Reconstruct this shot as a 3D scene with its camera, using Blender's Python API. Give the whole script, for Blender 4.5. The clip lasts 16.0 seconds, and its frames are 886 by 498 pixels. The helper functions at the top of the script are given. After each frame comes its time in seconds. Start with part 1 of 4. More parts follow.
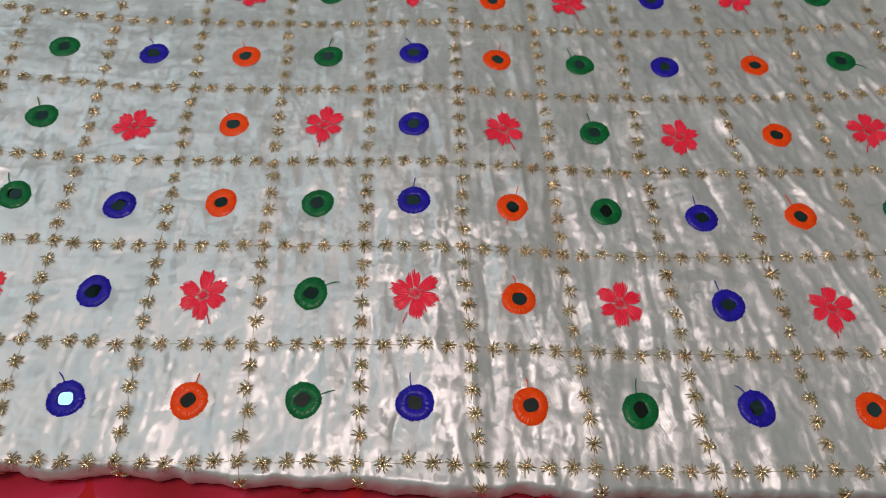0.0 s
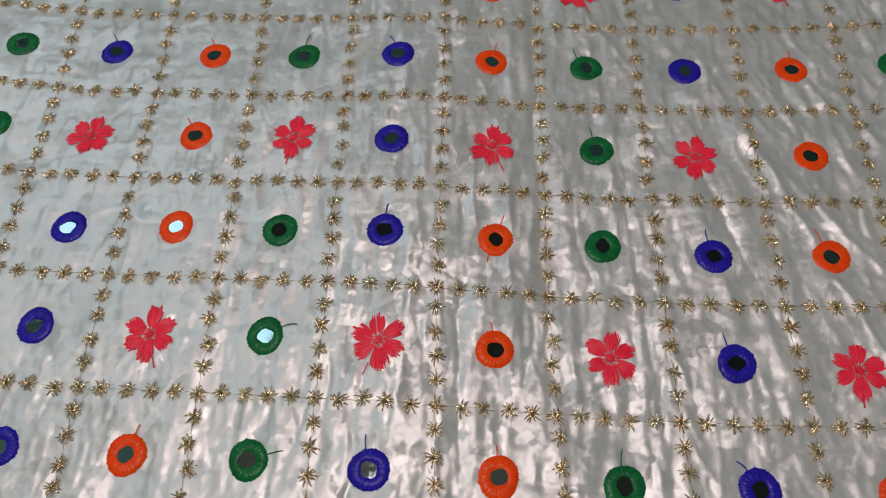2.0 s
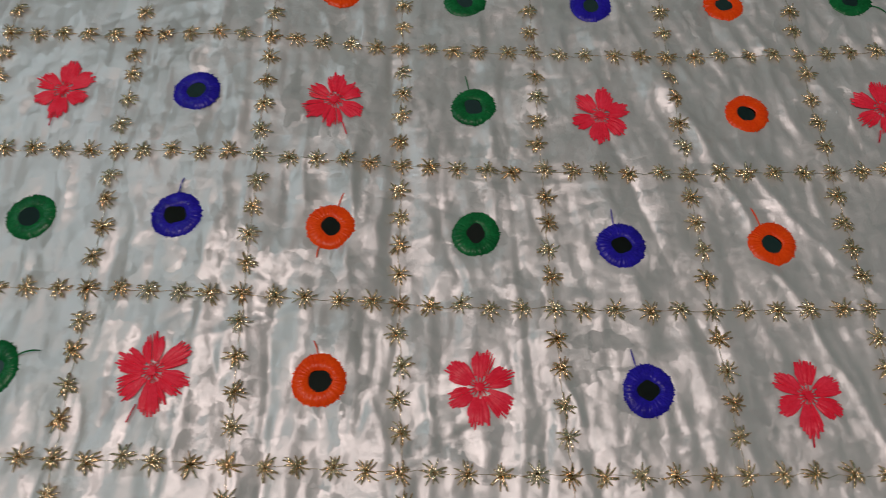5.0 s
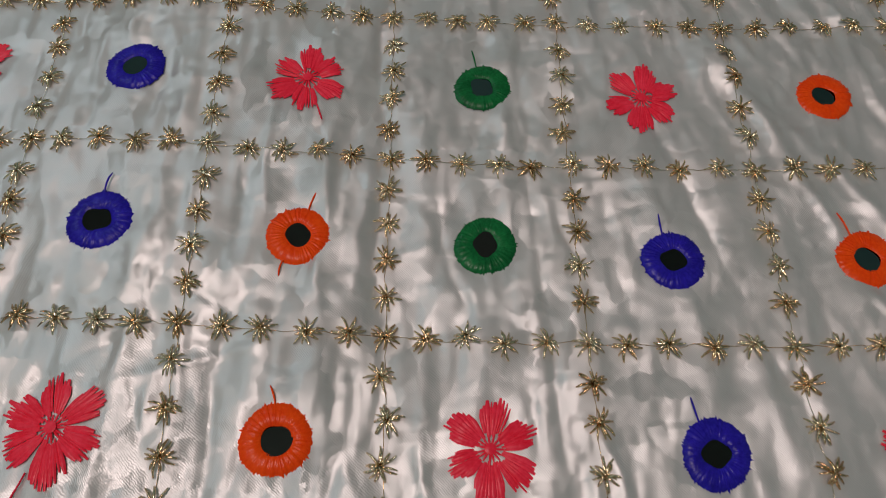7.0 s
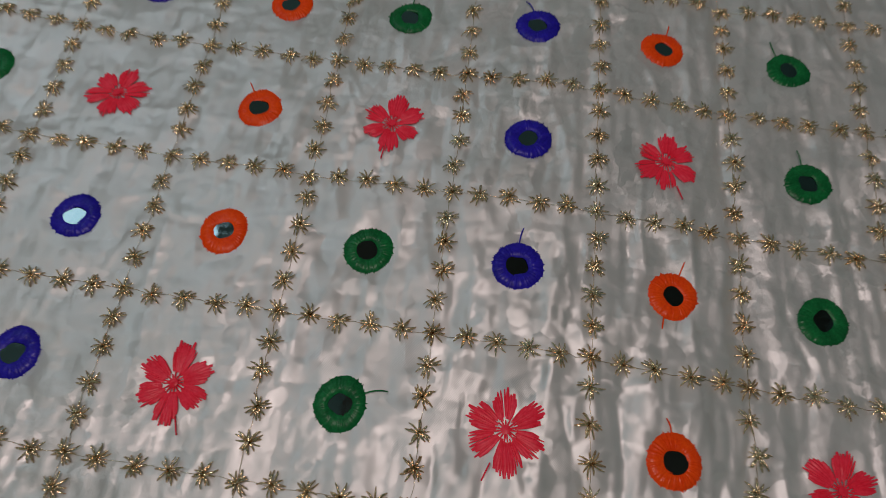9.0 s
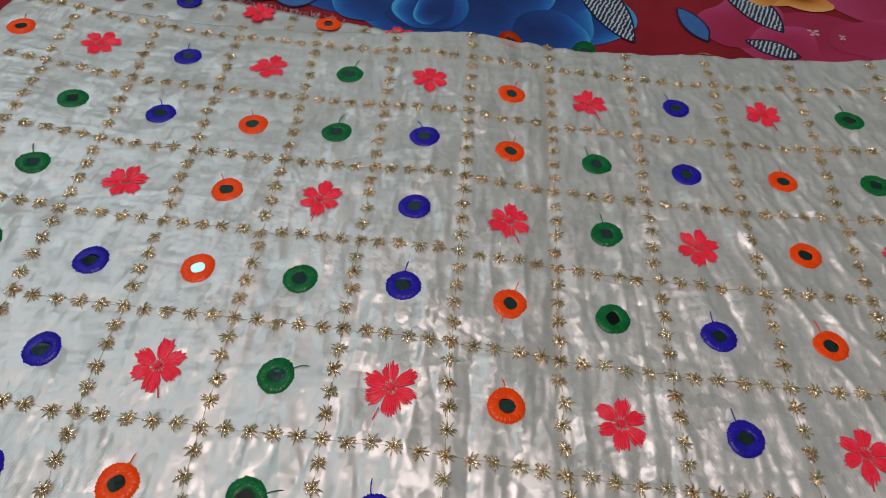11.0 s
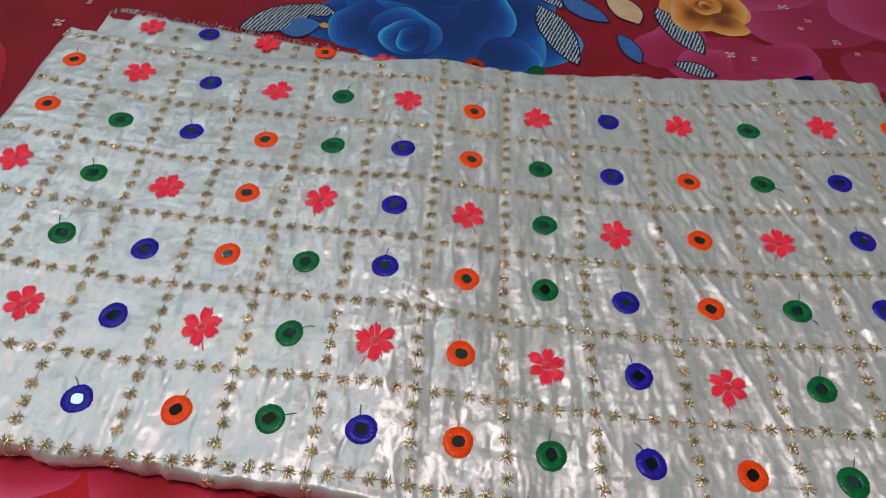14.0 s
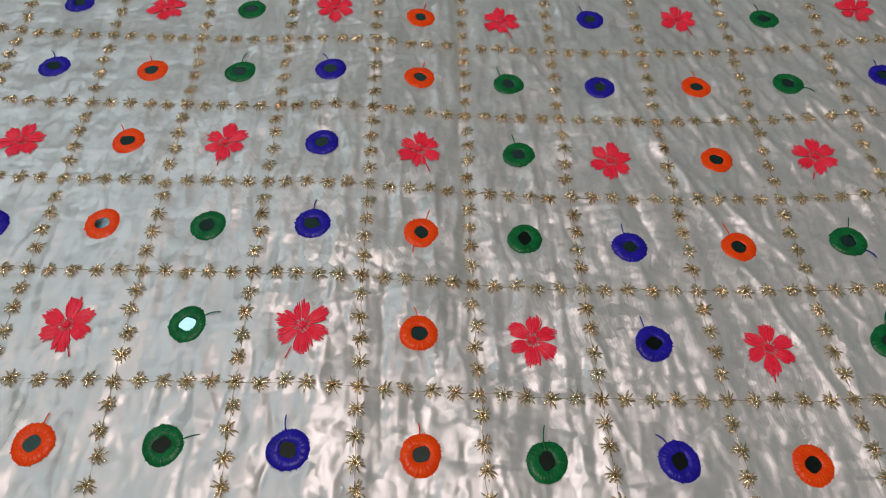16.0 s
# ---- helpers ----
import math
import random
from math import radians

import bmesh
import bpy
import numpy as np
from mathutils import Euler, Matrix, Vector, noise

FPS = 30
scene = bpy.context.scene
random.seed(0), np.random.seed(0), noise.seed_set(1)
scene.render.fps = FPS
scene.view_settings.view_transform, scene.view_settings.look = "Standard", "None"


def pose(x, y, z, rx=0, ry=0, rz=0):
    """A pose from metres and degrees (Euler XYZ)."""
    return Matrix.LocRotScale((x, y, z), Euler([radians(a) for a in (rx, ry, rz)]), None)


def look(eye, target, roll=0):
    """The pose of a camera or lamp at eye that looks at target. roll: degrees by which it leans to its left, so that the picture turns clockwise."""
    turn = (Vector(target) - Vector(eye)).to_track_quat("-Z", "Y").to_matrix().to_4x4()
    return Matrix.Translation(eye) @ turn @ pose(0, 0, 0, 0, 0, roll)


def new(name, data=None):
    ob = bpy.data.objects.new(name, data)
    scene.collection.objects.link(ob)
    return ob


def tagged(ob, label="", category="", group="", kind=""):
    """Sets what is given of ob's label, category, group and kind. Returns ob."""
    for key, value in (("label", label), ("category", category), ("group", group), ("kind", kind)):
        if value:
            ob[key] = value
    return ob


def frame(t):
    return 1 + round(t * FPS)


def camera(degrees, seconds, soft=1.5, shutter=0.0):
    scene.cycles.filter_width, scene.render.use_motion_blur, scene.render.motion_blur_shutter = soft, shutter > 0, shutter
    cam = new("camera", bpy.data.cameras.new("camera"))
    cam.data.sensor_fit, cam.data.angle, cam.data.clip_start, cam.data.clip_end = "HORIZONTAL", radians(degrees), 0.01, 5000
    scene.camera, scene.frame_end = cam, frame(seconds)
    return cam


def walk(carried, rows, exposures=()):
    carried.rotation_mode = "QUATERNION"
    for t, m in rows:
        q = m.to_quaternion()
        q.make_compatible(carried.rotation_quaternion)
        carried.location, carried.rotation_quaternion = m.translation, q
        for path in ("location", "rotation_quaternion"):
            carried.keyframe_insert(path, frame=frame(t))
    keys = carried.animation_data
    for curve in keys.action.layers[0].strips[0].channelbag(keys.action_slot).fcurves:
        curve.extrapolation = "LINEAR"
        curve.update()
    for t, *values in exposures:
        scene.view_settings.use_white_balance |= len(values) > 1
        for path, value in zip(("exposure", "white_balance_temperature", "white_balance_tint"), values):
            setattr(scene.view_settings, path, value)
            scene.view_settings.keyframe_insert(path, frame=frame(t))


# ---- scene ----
cam = camera(66.4, 16.0, soft=0.7, shutter=0.3)
PATH = [
    (0, (-0.019, -0.097, 0.349), (0.021, 0.852, -1.411), 2.6),
    (0.5, (0.009, -0.074, 0.34), (-0.024, 0.802, -1.457), -3.9),
    (1, (0.013, -0.058, 0.343), (-0.026, 0.854, -1.437), -3.3),
    (1.5, (0.007, -0.044, 0.337), (-0.092, 0.824, -1.462), -4.6),
    (2, (0.018, -0.036, 0.331), (-0.066, 0.786, -1.49), -3.5),
    (2.5, (0.022, -0.024, 0.328), (-0.026, 0.797, -1.495), -0.6),
    (3, (0.029, -0.016, 0.315), (-0.007, 0.794, -1.513), -0.2),
    (3.5, (0.03, -0.013, 0.306), (-0.02, 0.819, -1.512), -0.4),
    (4, (0.037, -0.006, 0.288), (0.021, 0.815, -1.536), 1.2),
    (4.5, (0.046, 0.001, 0.263), (0.048, 0.81, -1.566), 1.7),
    (5, (0.068, 0.008, 0.246), (0.12, 0.781, -1.598), 4.6),
    (5.2, (0.076, 0.011, 0.242), (0.145, 0.776, -1.605), 5.7),
    (7.3, (0.069, 0.041, 0.188), (0.097, 0.868, -1.633), 3.2),
    (7.5, (0.05, 0.051, 0.194), (0.088, 0.76, -1.675), 6.0),
    (8, (0.0, 0.051, 0.187), (0.012, 0.774, -1.678), 6.5),
    (8.5, (-0.035, 0.045, 0.196), (-0.083, 0.776, -1.665), 4.0),
    (9, (-0.045, 0.017, 0.242), (-0.142, 0.841, -1.578), 1.6),
    (9.5, (-0.032, -0.006, 0.273), (-0.14, 0.955, -1.478), 1.8),
    (9.7, (-0.028, -0.016, 0.282), (-0.124, 0.99, -1.444), 2.5),
    (11.8, (0.01, -0.118, 0.329), (-0.026, 1.125, -1.238), 4.6),
    (12, (0.011, -0.124, 0.333), (-0.033, 1.089, -1.256), 4.2),
    (12.5, (0.005, -0.14, 0.35), (-0.069, 1.051, -1.256), 3.8),
    (13, (0.004, -0.142, 0.373), (-0.087, 1.016, -1.255), 2.5),
    (13.5, (0.009, -0.146, 0.377), (-0.047, 1.007, -1.256), 3.6),
    (14, (0.02, -0.154, 0.408), (-0.014, 1.029, -1.204), 4.3),
    (14.5, (0.025, -0.169, 0.425), (0.009, 1.048, -1.163), 4.6),
    (15, (0.028, -0.139, 0.372), (-0.006, 0.986, -1.282), 1.4),
    (15.5, (0.036, -0.087, 0.322), (0.032, 1.004, -1.354), 0.5),
    (16, (0.036, -0.084, 0.315), (0.073, 0.965, -1.387), 3.0),
]
EXPOSURES = [(0, -0.13, 6400, 10), (0.5, -0.23, 6370, 9), (2, -0.27, 6400, 10), (3.5, -0.41, 6450, 10), (5, -0.51, 6500, 10), (7.3, -0.50, 6550, 11), (9, -0.85, 6500, 11), (9.7, -0.55, 6450, 10), (12, -0.07, 6330, 10), (13, -0.13, 6200, 8), (14, 0.03, 6200, 8), (14.5, 0.10, 6150, 8), (15, 0.05, 6350, 9), (16, -0.18, 6400, 10)]
walk(cam, [(t, look(eye, target, roll)) for t, eye, target, roll in PATH], EXPOSURES)

# ---- light: a tube lamp on the side wall, an added overhead fill, a dim closed room ----
world = bpy.data.worlds.new("room_air")
scene.world = world
world.use_nodes = True
world.node_tree.nodes["Background"].inputs["Color"].default_value = (0.75, 0.85, 1.0, 1)
world.node_tree.nodes["Background"].inputs["Strength"].default_value = 0.04

LAMP_AT = (-1.04, 0.95, 1.38)


def area_light(name, at, turn, wide, long, watts, color, shape="RECTANGLE"):
    data = bpy.data.lights.new(name, "AREA")
    data.shape, data.size, data.size_y = shape, wide, long
    data.energy, data.color = watts, color
    ob = new(name, data)
    ob.matrix_world = Matrix.Translation(at) @ turn
    return ob


area_light("tube_glow", LAMP_AT, pose(0, 0, 0, 0, -38, 0), 0.20, 1.15, 4.7, (0.68, 0.88, 1.0))
# added warm fill, fixed overhead in place of a torch beside the lens
FILL_AT = (-0.2, -0.04, 1.75)
fill_data = bpy.data.lights.new("torch_fill", "POINT")
fill_data.energy, fill_data.color, fill_data.shadow_soft_size = 60.0, (1.0, 0.82, 0.795), 0.26
new("torch_fill", fill_data).location = FILL_AT

# ---- small tools ----


def mesh_of(name, verts, faces, smooth=True):
    me = bpy.data.meshes.new(name)
    me.from_pydata([tuple(map(float, v)) for v in verts], [], faces)
    if smooth:
        me.polygons.foreach_set("use_smooth", [True] * len(me.polygons))
    me.update()
    return me


def part(name, me, material, parent=None, label=""):
    ob = new(name, me)
    if material and not me.materials:
        me.materials.append(material)
    if parent:
        ob.parent = parent
    return tagged(ob, label)


def grid_faces(nu, nv):
    i = np.arange(nu - 1)[:, None] * nv + np.arange(nv - 1)[None, :]
    return np.stack([i, i + nv, i + nv + 1, i + 1], -1).reshape(-1, 4).tolist()


def hash_grid(ix, iy, seed):
    n = (ix.astype(np.int64) * 374761393 + iy.astype(np.int64) * 668265263 + seed * 974711) & 0x7FFFFFFF
    n = ((n ^ (n >> 13)) * 1274126177) & 0x7FFFFFFF
    return ((n ^ (n >> 16)) & 0xFFFF) / 65535.0


def value_noise(x, y, seed):
    """Smooth noise from -1 to 1."""
    ix, iy = np.floor(x), np.floor(y)
    fx, fy = x - ix, y - iy
    fx, fy = fx * fx * (3 - 2 * fx), fy * fy * (3 - 2 * fy)
    a, b = hash_grid(ix, iy, seed), hash_grid(ix + 1, iy, seed)
    c, d = hash_grid(ix, iy + 1, seed), hash_grid(ix + 1, iy + 1, seed)
    return 2 * ((a + (b - a) * fx) * (1 - fy) + (c + (d - c) * fx) * fy) - 1


def crease_noise(x, y, seed):
    """Noise with sharp valleys and flat facets, as crumpled cloth has."""
    return 1 - np.abs(value_noise(x, y, seed) + 0.5 * value_noise(2.1 * x + 3, 2.1 * y + 7, seed + 5)) * 1.4


def smooth_step(a, b, x):
    t = np.clip((x - a) / (b - a), 0, 1)
    return t * t * (3 - 2 * t)


# ---- materials ----


def material(name):
    m = bpy.data.materials.new(name)
    m.use_nodes = True
    return m, m.node_tree.nodes, m.node_tree.links, m.node_tree.nodes["Principled BSDF"]


def set_in(node, **values):
    for key, value in values.items():
        node.inputs[key.replace("_", " ")].default_value = value


def noise_node(nodes, links, vector, scale, detail=4.0, rough=0.55):
    n = nodes.new("ShaderNodeTexNoise")
    set_in(n, Scale=scale, Detail=detail, Roughness=rough)
    links.new(vector, n.inputs["Vector"])
    return n


def ramp_node(nodes, links, fac, stops):
    r = nodes.new("ShaderNodeValToRGB")
    while len(r.color_ramp.elements) < len(stops):
        r.color_ramp.elements.new(0.5)
    for e, (pos, col) in zip(r.color_ramp.elements, stops):
        e.position, e.color = pos, (*col, 1)
    links.new(fac, r.inputs["Fac"])
    return r


def bump_node(nodes, links, height, strength, distance, before=None):
    b = nodes.new("ShaderNodeBump")
    set_in(b, Strength=strength, Distance=distance)
    links.new(height, b.inputs["Height"])
    if before:
        links.new(before.outputs["Normal"], b.inputs["Normal"])
    return b


def stretch(nodes, links, vector, scale, turn=0.0):
    m = nodes.new("ShaderNodeMapping")
    m.inputs["Scale"].default_value = scale
    m.inputs["Rotation"].default_value = (0, 0, turn)
    links.new(vector, m.inputs["Vector"])
    return m.outputs["Vector"]


def cell_tilt(nodes, links, vector, before, amount, where):
    """Small ironed facets: each cell of the cloth leans its own way."""
    cell = nodes.new("ShaderNodeTexVoronoi")
    set_in(cell, Scale=1.0, Randomness=1.0)
    links.new(vector, cell.inputs["Vector"])
    sub = nodes.new("ShaderNodeVectorMath")
    sub.operation = "SUBTRACT"
    sub.inputs[1].default_value = (0.5, 0.5, 0.5)
    links.new(cell.outputs["Color"], sub.inputs[0])
    mul = nodes.new("ShaderNodeVectorMath")
    mul.operation = "MULTIPLY"
    mul.inputs[1].default_value = (8 * amount, 8 * amount, 0.0)
    square = nodes.new("ShaderNodeVectorMath")
    square.operation = "MULTIPLY"
    cube = nodes.new("ShaderNodeVectorMath")
    cube.operation = "MULTIPLY"
    for socket in (square.inputs[0], square.inputs[1], cube.inputs[0]):
        links.new(sub.outputs[0], socket)
    links.new(square.outputs[0], cube.inputs[1])
    links.new(cube.outputs[0], mul.inputs[0])
    add = nodes.new("ShaderNodeVectorMath")
    add.operation = "ADD"
    share = nodes.new("ShaderNodeVectorMath")
    share.operation = "SCALE"
    links.new(mul.outputs[0], share.inputs[0])
    links.new(where, share.inputs["Scale"])
    links.new(share.outputs[0], add.inputs[0])
    links.new(before, add.inputs[1])
    nrm = nodes.new("ShaderNodeVectorMath")
    nrm.operation = "NORMALIZE"
    links.new(add.outputs[0], nrm.inputs[0])
    return nrm.outputs[0]


def satin_material():
    m, nodes, links, bsdf = material("ivory_satin")
    obj = nodes.new("ShaderNodeTexCoord").outputs["Object"]
    stain = noise_node(nodes, links, obj, 22.0, 5.0)
    col = ramp_node(nodes, links, stain.outputs["Fac"], [(0.3, (0.64, 0.645, 0.63)), (0.7, (0.70, 0.695, 0.685))])
    links.new(col.outputs["Color"], bsdf.inputs["Base Color"])
    warp = noise_node(nodes, links, obj, 150.0, 6.0, 0.65)
    mixv = nodes.new("ShaderNodeMixRGB")
    mixv.blend_type = "ADD"
    mixv.inputs["Fac"].default_value = 0.011
    links.new(obj, mixv.inputs["Color1"])
    links.new(warp.outputs["Color"], mixv.inputs["Color2"])
    bent = mixv.outputs["Color"]
    # the part of the cloth that lay under the iron is smoother
    axes = nodes.new("ShaderNodeSeparateXYZ")
    links.new(obj, axes.inputs[0])
    span = nodes.new("ShaderNodeMapRange")
    span.interpolation_type = "SMOOTHSTEP"
    for key, value in (("From Min", -0.17), ("From Max", -0.01), ("To Min", 0.7), ("To Max", 1.0)):
        span.inputs[key].default_value = value
    links.new(axes.outputs["X"], span.inputs["Value"])
    far = nodes.new("ShaderNodeMapRange")
    far.interpolation_type = "SMOOTHSTEP"
    for key, value in (("From Min", 0.09), ("From Max", 0.22), ("To Min", 1.0), ("To Max", 0.8)):
        far.inputs[key].default_value = value
    links.new(axes.outputs["X"], far.inputs["Value"])
    both = nodes.new("ShaderNodeMath")
    both.operation = "MULTIPLY"
    links.new(span.outputs["Result"], both.inputs[0])
    links.new(far.outputs["Result"], both.inputs[1])
    where = both.outputs[0]
    normal = nodes.new("ShaderNodeNewGeometry").outputs["Normal"]
    normal = cell_tilt(nodes, links, stretch(nodes, links, bent, (125, 42, 0)), normal, 0.16, where)
    normal = cell_tilt(nodes, links, stretch(nodes, links, bent, (58, 165, 0), 0.3), normal, 0.12, where)
    normal = cell_tilt(nodes, links, stretch(nodes, links, bent, (300, 120, 0), -0.4), normal, 0.09, where)
    crumple = noise_node(nodes, links, stretch(nodes, links, bent, (130, 60, 80)), 1.0, 3.0)
    across = noise_node(nodes, links, stretch(nodes, links, bent, (45, 160, 60), 0.12), 1.0, 3.0)
    weave = nodes.new("ShaderNodeTexWave")
    weave.bands_direction = "DIAGONAL"
    set_in(weave, Scale=860.0, Distortion=4.0, Detail=2.0)
    links.new(obj, weave.inputs["Vector"])
    rough = ramp_node(nodes, links, crumple.outputs["Fac"], [(0.35, (0.38,) * 3), (0.65, (0.48,) * 3)])
    links.new(rough.outputs["Color"], bsdf.inputs["Roughness"])
    b2 = bump_node(nodes, links, crumple.outputs["Fac"], 0.14, 0.0014)
    links.new(normal, b2.inputs["Normal"])
    b3 = bump_node(nodes, links, across.outputs["Fac"], 0.12, 0.0012, b2)
    b4 = bump_node(nodes, links, weave.outputs["Fac"], 0.22, 0.00012, b3)
    links.new(b4.outputs["Normal"], bsdf.inputs["Normal"])
    links.new(b4.outputs["Normal"], bsdf.inputs["Coat Normal"])
    set_in(bsdf, Coat_Weight=0.30, Coat_Roughness=0.24, Coat_IOR=1.6, Metallic=0.46, Sheen_Weight=0.05, Sheen_Roughness=0.4)
    return m


def thread_material(name, dark, light, rough=0.24):
    """Floss silk: a fine grain of strands and a soft shine."""
    m, nodes, links, bsdf = material(name)
    obj = nodes.new("ShaderNodeTexCoord").outputs["Object"]
    grain = noise_node(nodes, links, obj, 900.0, 3.0)
    shade = noise_node(nodes, links, obj, 140.0, 2.0)
    add = nodes.new("ShaderNodeMath")
    add.operation = "MULTIPLY_ADD"
    add.inputs[1].default_value = 0.5
    links.new(grain.outputs["Fac"], add.inputs[0])
    half = nodes.new("ShaderNodeMath")
    half.operation = "MULTIPLY"
    half.inputs[1].default_value = 0.5
    links.new(shade.outputs["Fac"], half.inputs[0])
    links.new(half.outputs[0], add.inputs[2])
    col = ramp_node(nodes, links, add.outputs[0], [(0.32, dark), (0.68, light)])
    links.new(col.outputs["Color"], bsdf.inputs["Base Color"])
    b = bump_node(nodes, links, grain.outputs["Fac"], 0.28, 0.0004)
    links.new(b.outputs["Normal"], bsdf.inputs["Normal"])
    set_in(bsdf, Roughness=rough, Specular_IOR_Level=0.16)
    return m


def gold_material():
    m, nodes, links, bsdf = material("gold_zari")
    info = nodes.new("ShaderNodeObjectInfo")
    obj = nodes.new("ShaderNodeTexCoord").outputs["Object"]
    grain = noise_node(nodes, links, obj, 1700.0, 3.0)
    mix = nodes.new("ShaderNodeMath")
    mix.operation = "MULTIPLY_ADD"
    mix.inputs[1].default_value = 0.3
    links.new(info.outputs["Random"], mix.inputs[0])
    links.new(grain.outputs["Fac"], mix.inputs[2])
    col = ramp_node(nodes, links, mix.outputs[0], [(0.38, (0.56, 0.32, 0.16)), (0.55, (1.0, 0.71, 0.42)), (0.85, (1.0, 0.87, 0.66))])
    links.new(col.outputs["Color"], bsdf.inputs["Base Color"])
    whole = nodes.new("ShaderNodeValue")
    whole.outputs[0].default_value = 1.0
    glint = cell_tilt(nodes, links, stretch(nodes, links, obj, (1400, 1400, 900)), nodes.new("ShaderNodeNewGeometry").outputs["Normal"], 0.95, whole.outputs[0])
    b = bump_node(nodes, links, grain.outputs["Fac"], 0.5, 0.0004)
    links.new(glint, b.inputs["Normal"])
    links.new(b.outputs["Normal"], bsdf.inputs["Normal"])
    set_in(bsdf, Metallic=1.0, Roughness=0.22)
    return m


def mirror_material():
    m, nodes, links, bsdf = material("mirror_glass")
    obj = nodes.new("ShaderNodeTexCoord").outputs["Object"]
    smear = noise_node(nodes, links, obj, 400.0, 3.0)
    r = ramp_node(nodes, links, smear.outputs["Fac"], [(0.4, (0.02,) * 3), (0.75, (0.10,) * 3)])
    links.new(r.outputs["Color"], bsdf.inputs["Roughness"])
    wave = noise_node(nodes, links, obj, 120.0, 1.0)
    b = bump_node(nodes, links, wave.outputs["Fac"], 0.035, 0.0006)
    links.new(b.outputs["Normal"], bsdf.inputs["Normal"])
    set_in(bsdf, Metallic=1.0, Base_Color=(0.14, 0.18, 0.185, 1))
    return m


def plush_material(name, stops=None, plain=None, scale=14.0):
    """Printed plush: a dyed pile. stops: a dyed gradient along the mesh's own 'dye' values; plain: two dye tones."""
    m, nodes, links, bsdf = material(name)
    obj = nodes.new("ShaderNodeTexCoord").outputs["Object"]
    blot = noise_node(nodes, links, obj, scale, 5.0)
    pile = noise_node(nodes, links, obj, 1100.0, 2.0)
    if stops:
        dye = nodes.new("ShaderNodeAttribute")
        dye.attribute_name = "dye"
        mix = nodes.new("ShaderNodeMath")
        mix.operation = "MULTIPLY_ADD"
        mix.inputs[1].default_value = 0.22
        links.new(blot.outputs["Fac"], mix.inputs[0])
        sub = nodes.new("ShaderNodeMath")
        sub.operation = "SUBTRACT"
        sub.inputs[1].default_value = 0.11
        links.new(dye.outputs["Fac"], sub.inputs[0])
        links.new(sub.outputs[0], mix.inputs[2])
        col = ramp_node(nodes, links, mix.outputs[0], stops)
    else:
        col = ramp_node(nodes, links, blot.outputs["Fac"], [(0.3, plain[0]), (0.7, plain[1])])
    links.new(col.outputs["Color"], bsdf.inputs["Base Color"])
    b0 = bump_node(nodes, links, blot.outputs["Fac"], 0.3, 0.004)
    b = bump_node(nodes, links, pile.outputs["Fac"], 0.5, 0.0008, b0)
    links.new(b.outputs["Normal"], bsdf.inputs["Normal"])
    set_in(bsdf, Roughness=0.7, Specular_IOR_Level=0.25, Sheen_Weight=0.08, Sheen_Roughness=0.45)
    return m


def hatch_material(name, ground, line, scale, turn):
    m, nodes, links, bsdf = material(name)
    obj = nodes.new("ShaderNodeTexCoord").outputs["Object"]
    wave = nodes.new("ShaderNodeTexWave")
    set_in(wave, Scale=scale, Distortion=4.0, Detail=2.0, Detail_Scale=3.0)
    links.new(stretch(nodes, links, obj, (1, 1, 1), turn), wave.inputs["Vector"])
    cross = noise_node(nodes, links, obj, 420.0, 2.0)
    mul = nodes.new("ShaderNodeMath")
    mul.operation = "MULTIPLY_ADD"
    mul.inputs[1].default_value = 0.5
    links.new(cross.outputs["Fac"], mul.inputs[0])
    links.new(wave.outputs["Fac"], mul.inputs[2])
    col = ramp_node(nodes, links, mul.outputs[0], [(0.84, ground), (0.96, line)])
    links.new(col.outputs["Color"], bsdf.inputs["Base Color"])
    set_in(bsdf, Roughness=0.65, Sheen_Weight=0.2)
    return m


def paint_material(name, a, b, scale=3.0):
    m, nodes, links, bsdf = material(name)
    obj = nodes.new("ShaderNodeTexCoord").outputs["Object"]
    n = noise_node(nodes, links, obj, scale, 6.0)
    col = ramp_node(nodes, links, n.outputs["Fac"], [(0.3, a), (0.7, b)])
    links.new(col.outputs["Color"], bsdf.inputs["Base Color"])
    fine = noise_node(nodes, links, obj, 160.0, 3.0)
    bp = bump_node(nodes, links, fine.outputs["Fac"], 0.2, 0.002)
    links.new(bp.outputs["Normal"], bsdf.inputs["Normal"])
    set_in(bsdf, Roughness=0.7)
    return m


SATIN = satin_material()
GOLD = gold_material()
MIRROR = mirror_material()
BLUE = thread_material("blue_floss", (0.012, 0.008, 0.22), (0.03, 0.02, 0.48))
ORANGE = thread_material("orange_floss", (0.84, 0.045, 0.004), (1.0, 0.10, 0.008))
GREEN = thread_material("green_floss", (0.004, 0.075, 0.022), (0.012, 0.20, 0.055))
RED = thread_material("red_floss", (0.84, 0.014, 0.040), (1.0, 0.055, 0.105))
RED_PLUSH = plush_material("red_plush", plain=((0.18, 0.0025, 0.010), (0.28, 0.005, 0.018)))
WALL = paint_material("green_wall_paint", (0.20, 0.36, 0.335), (0.24, 0.41, 0.385))
CEILING = paint_material("ceiling_paint", (0.17, 0.165, 0.14), (0.21, 0.205, 0.175))
FLOOR = paint_material("grey_floor", (0.20, 0.19, 0.18), (0.28, 0.27, 0.25))
STEEL = paint_material("white_enamel", (0.72, 0.72, 0.70), (0.8, 0.8, 0.78))

# ---- the room that closes the place ----
FLOOR_Z = -0.042
ROOM = (-1.15, 1.75, -1.45, 1.9, FLOOR_Z, 2.45)


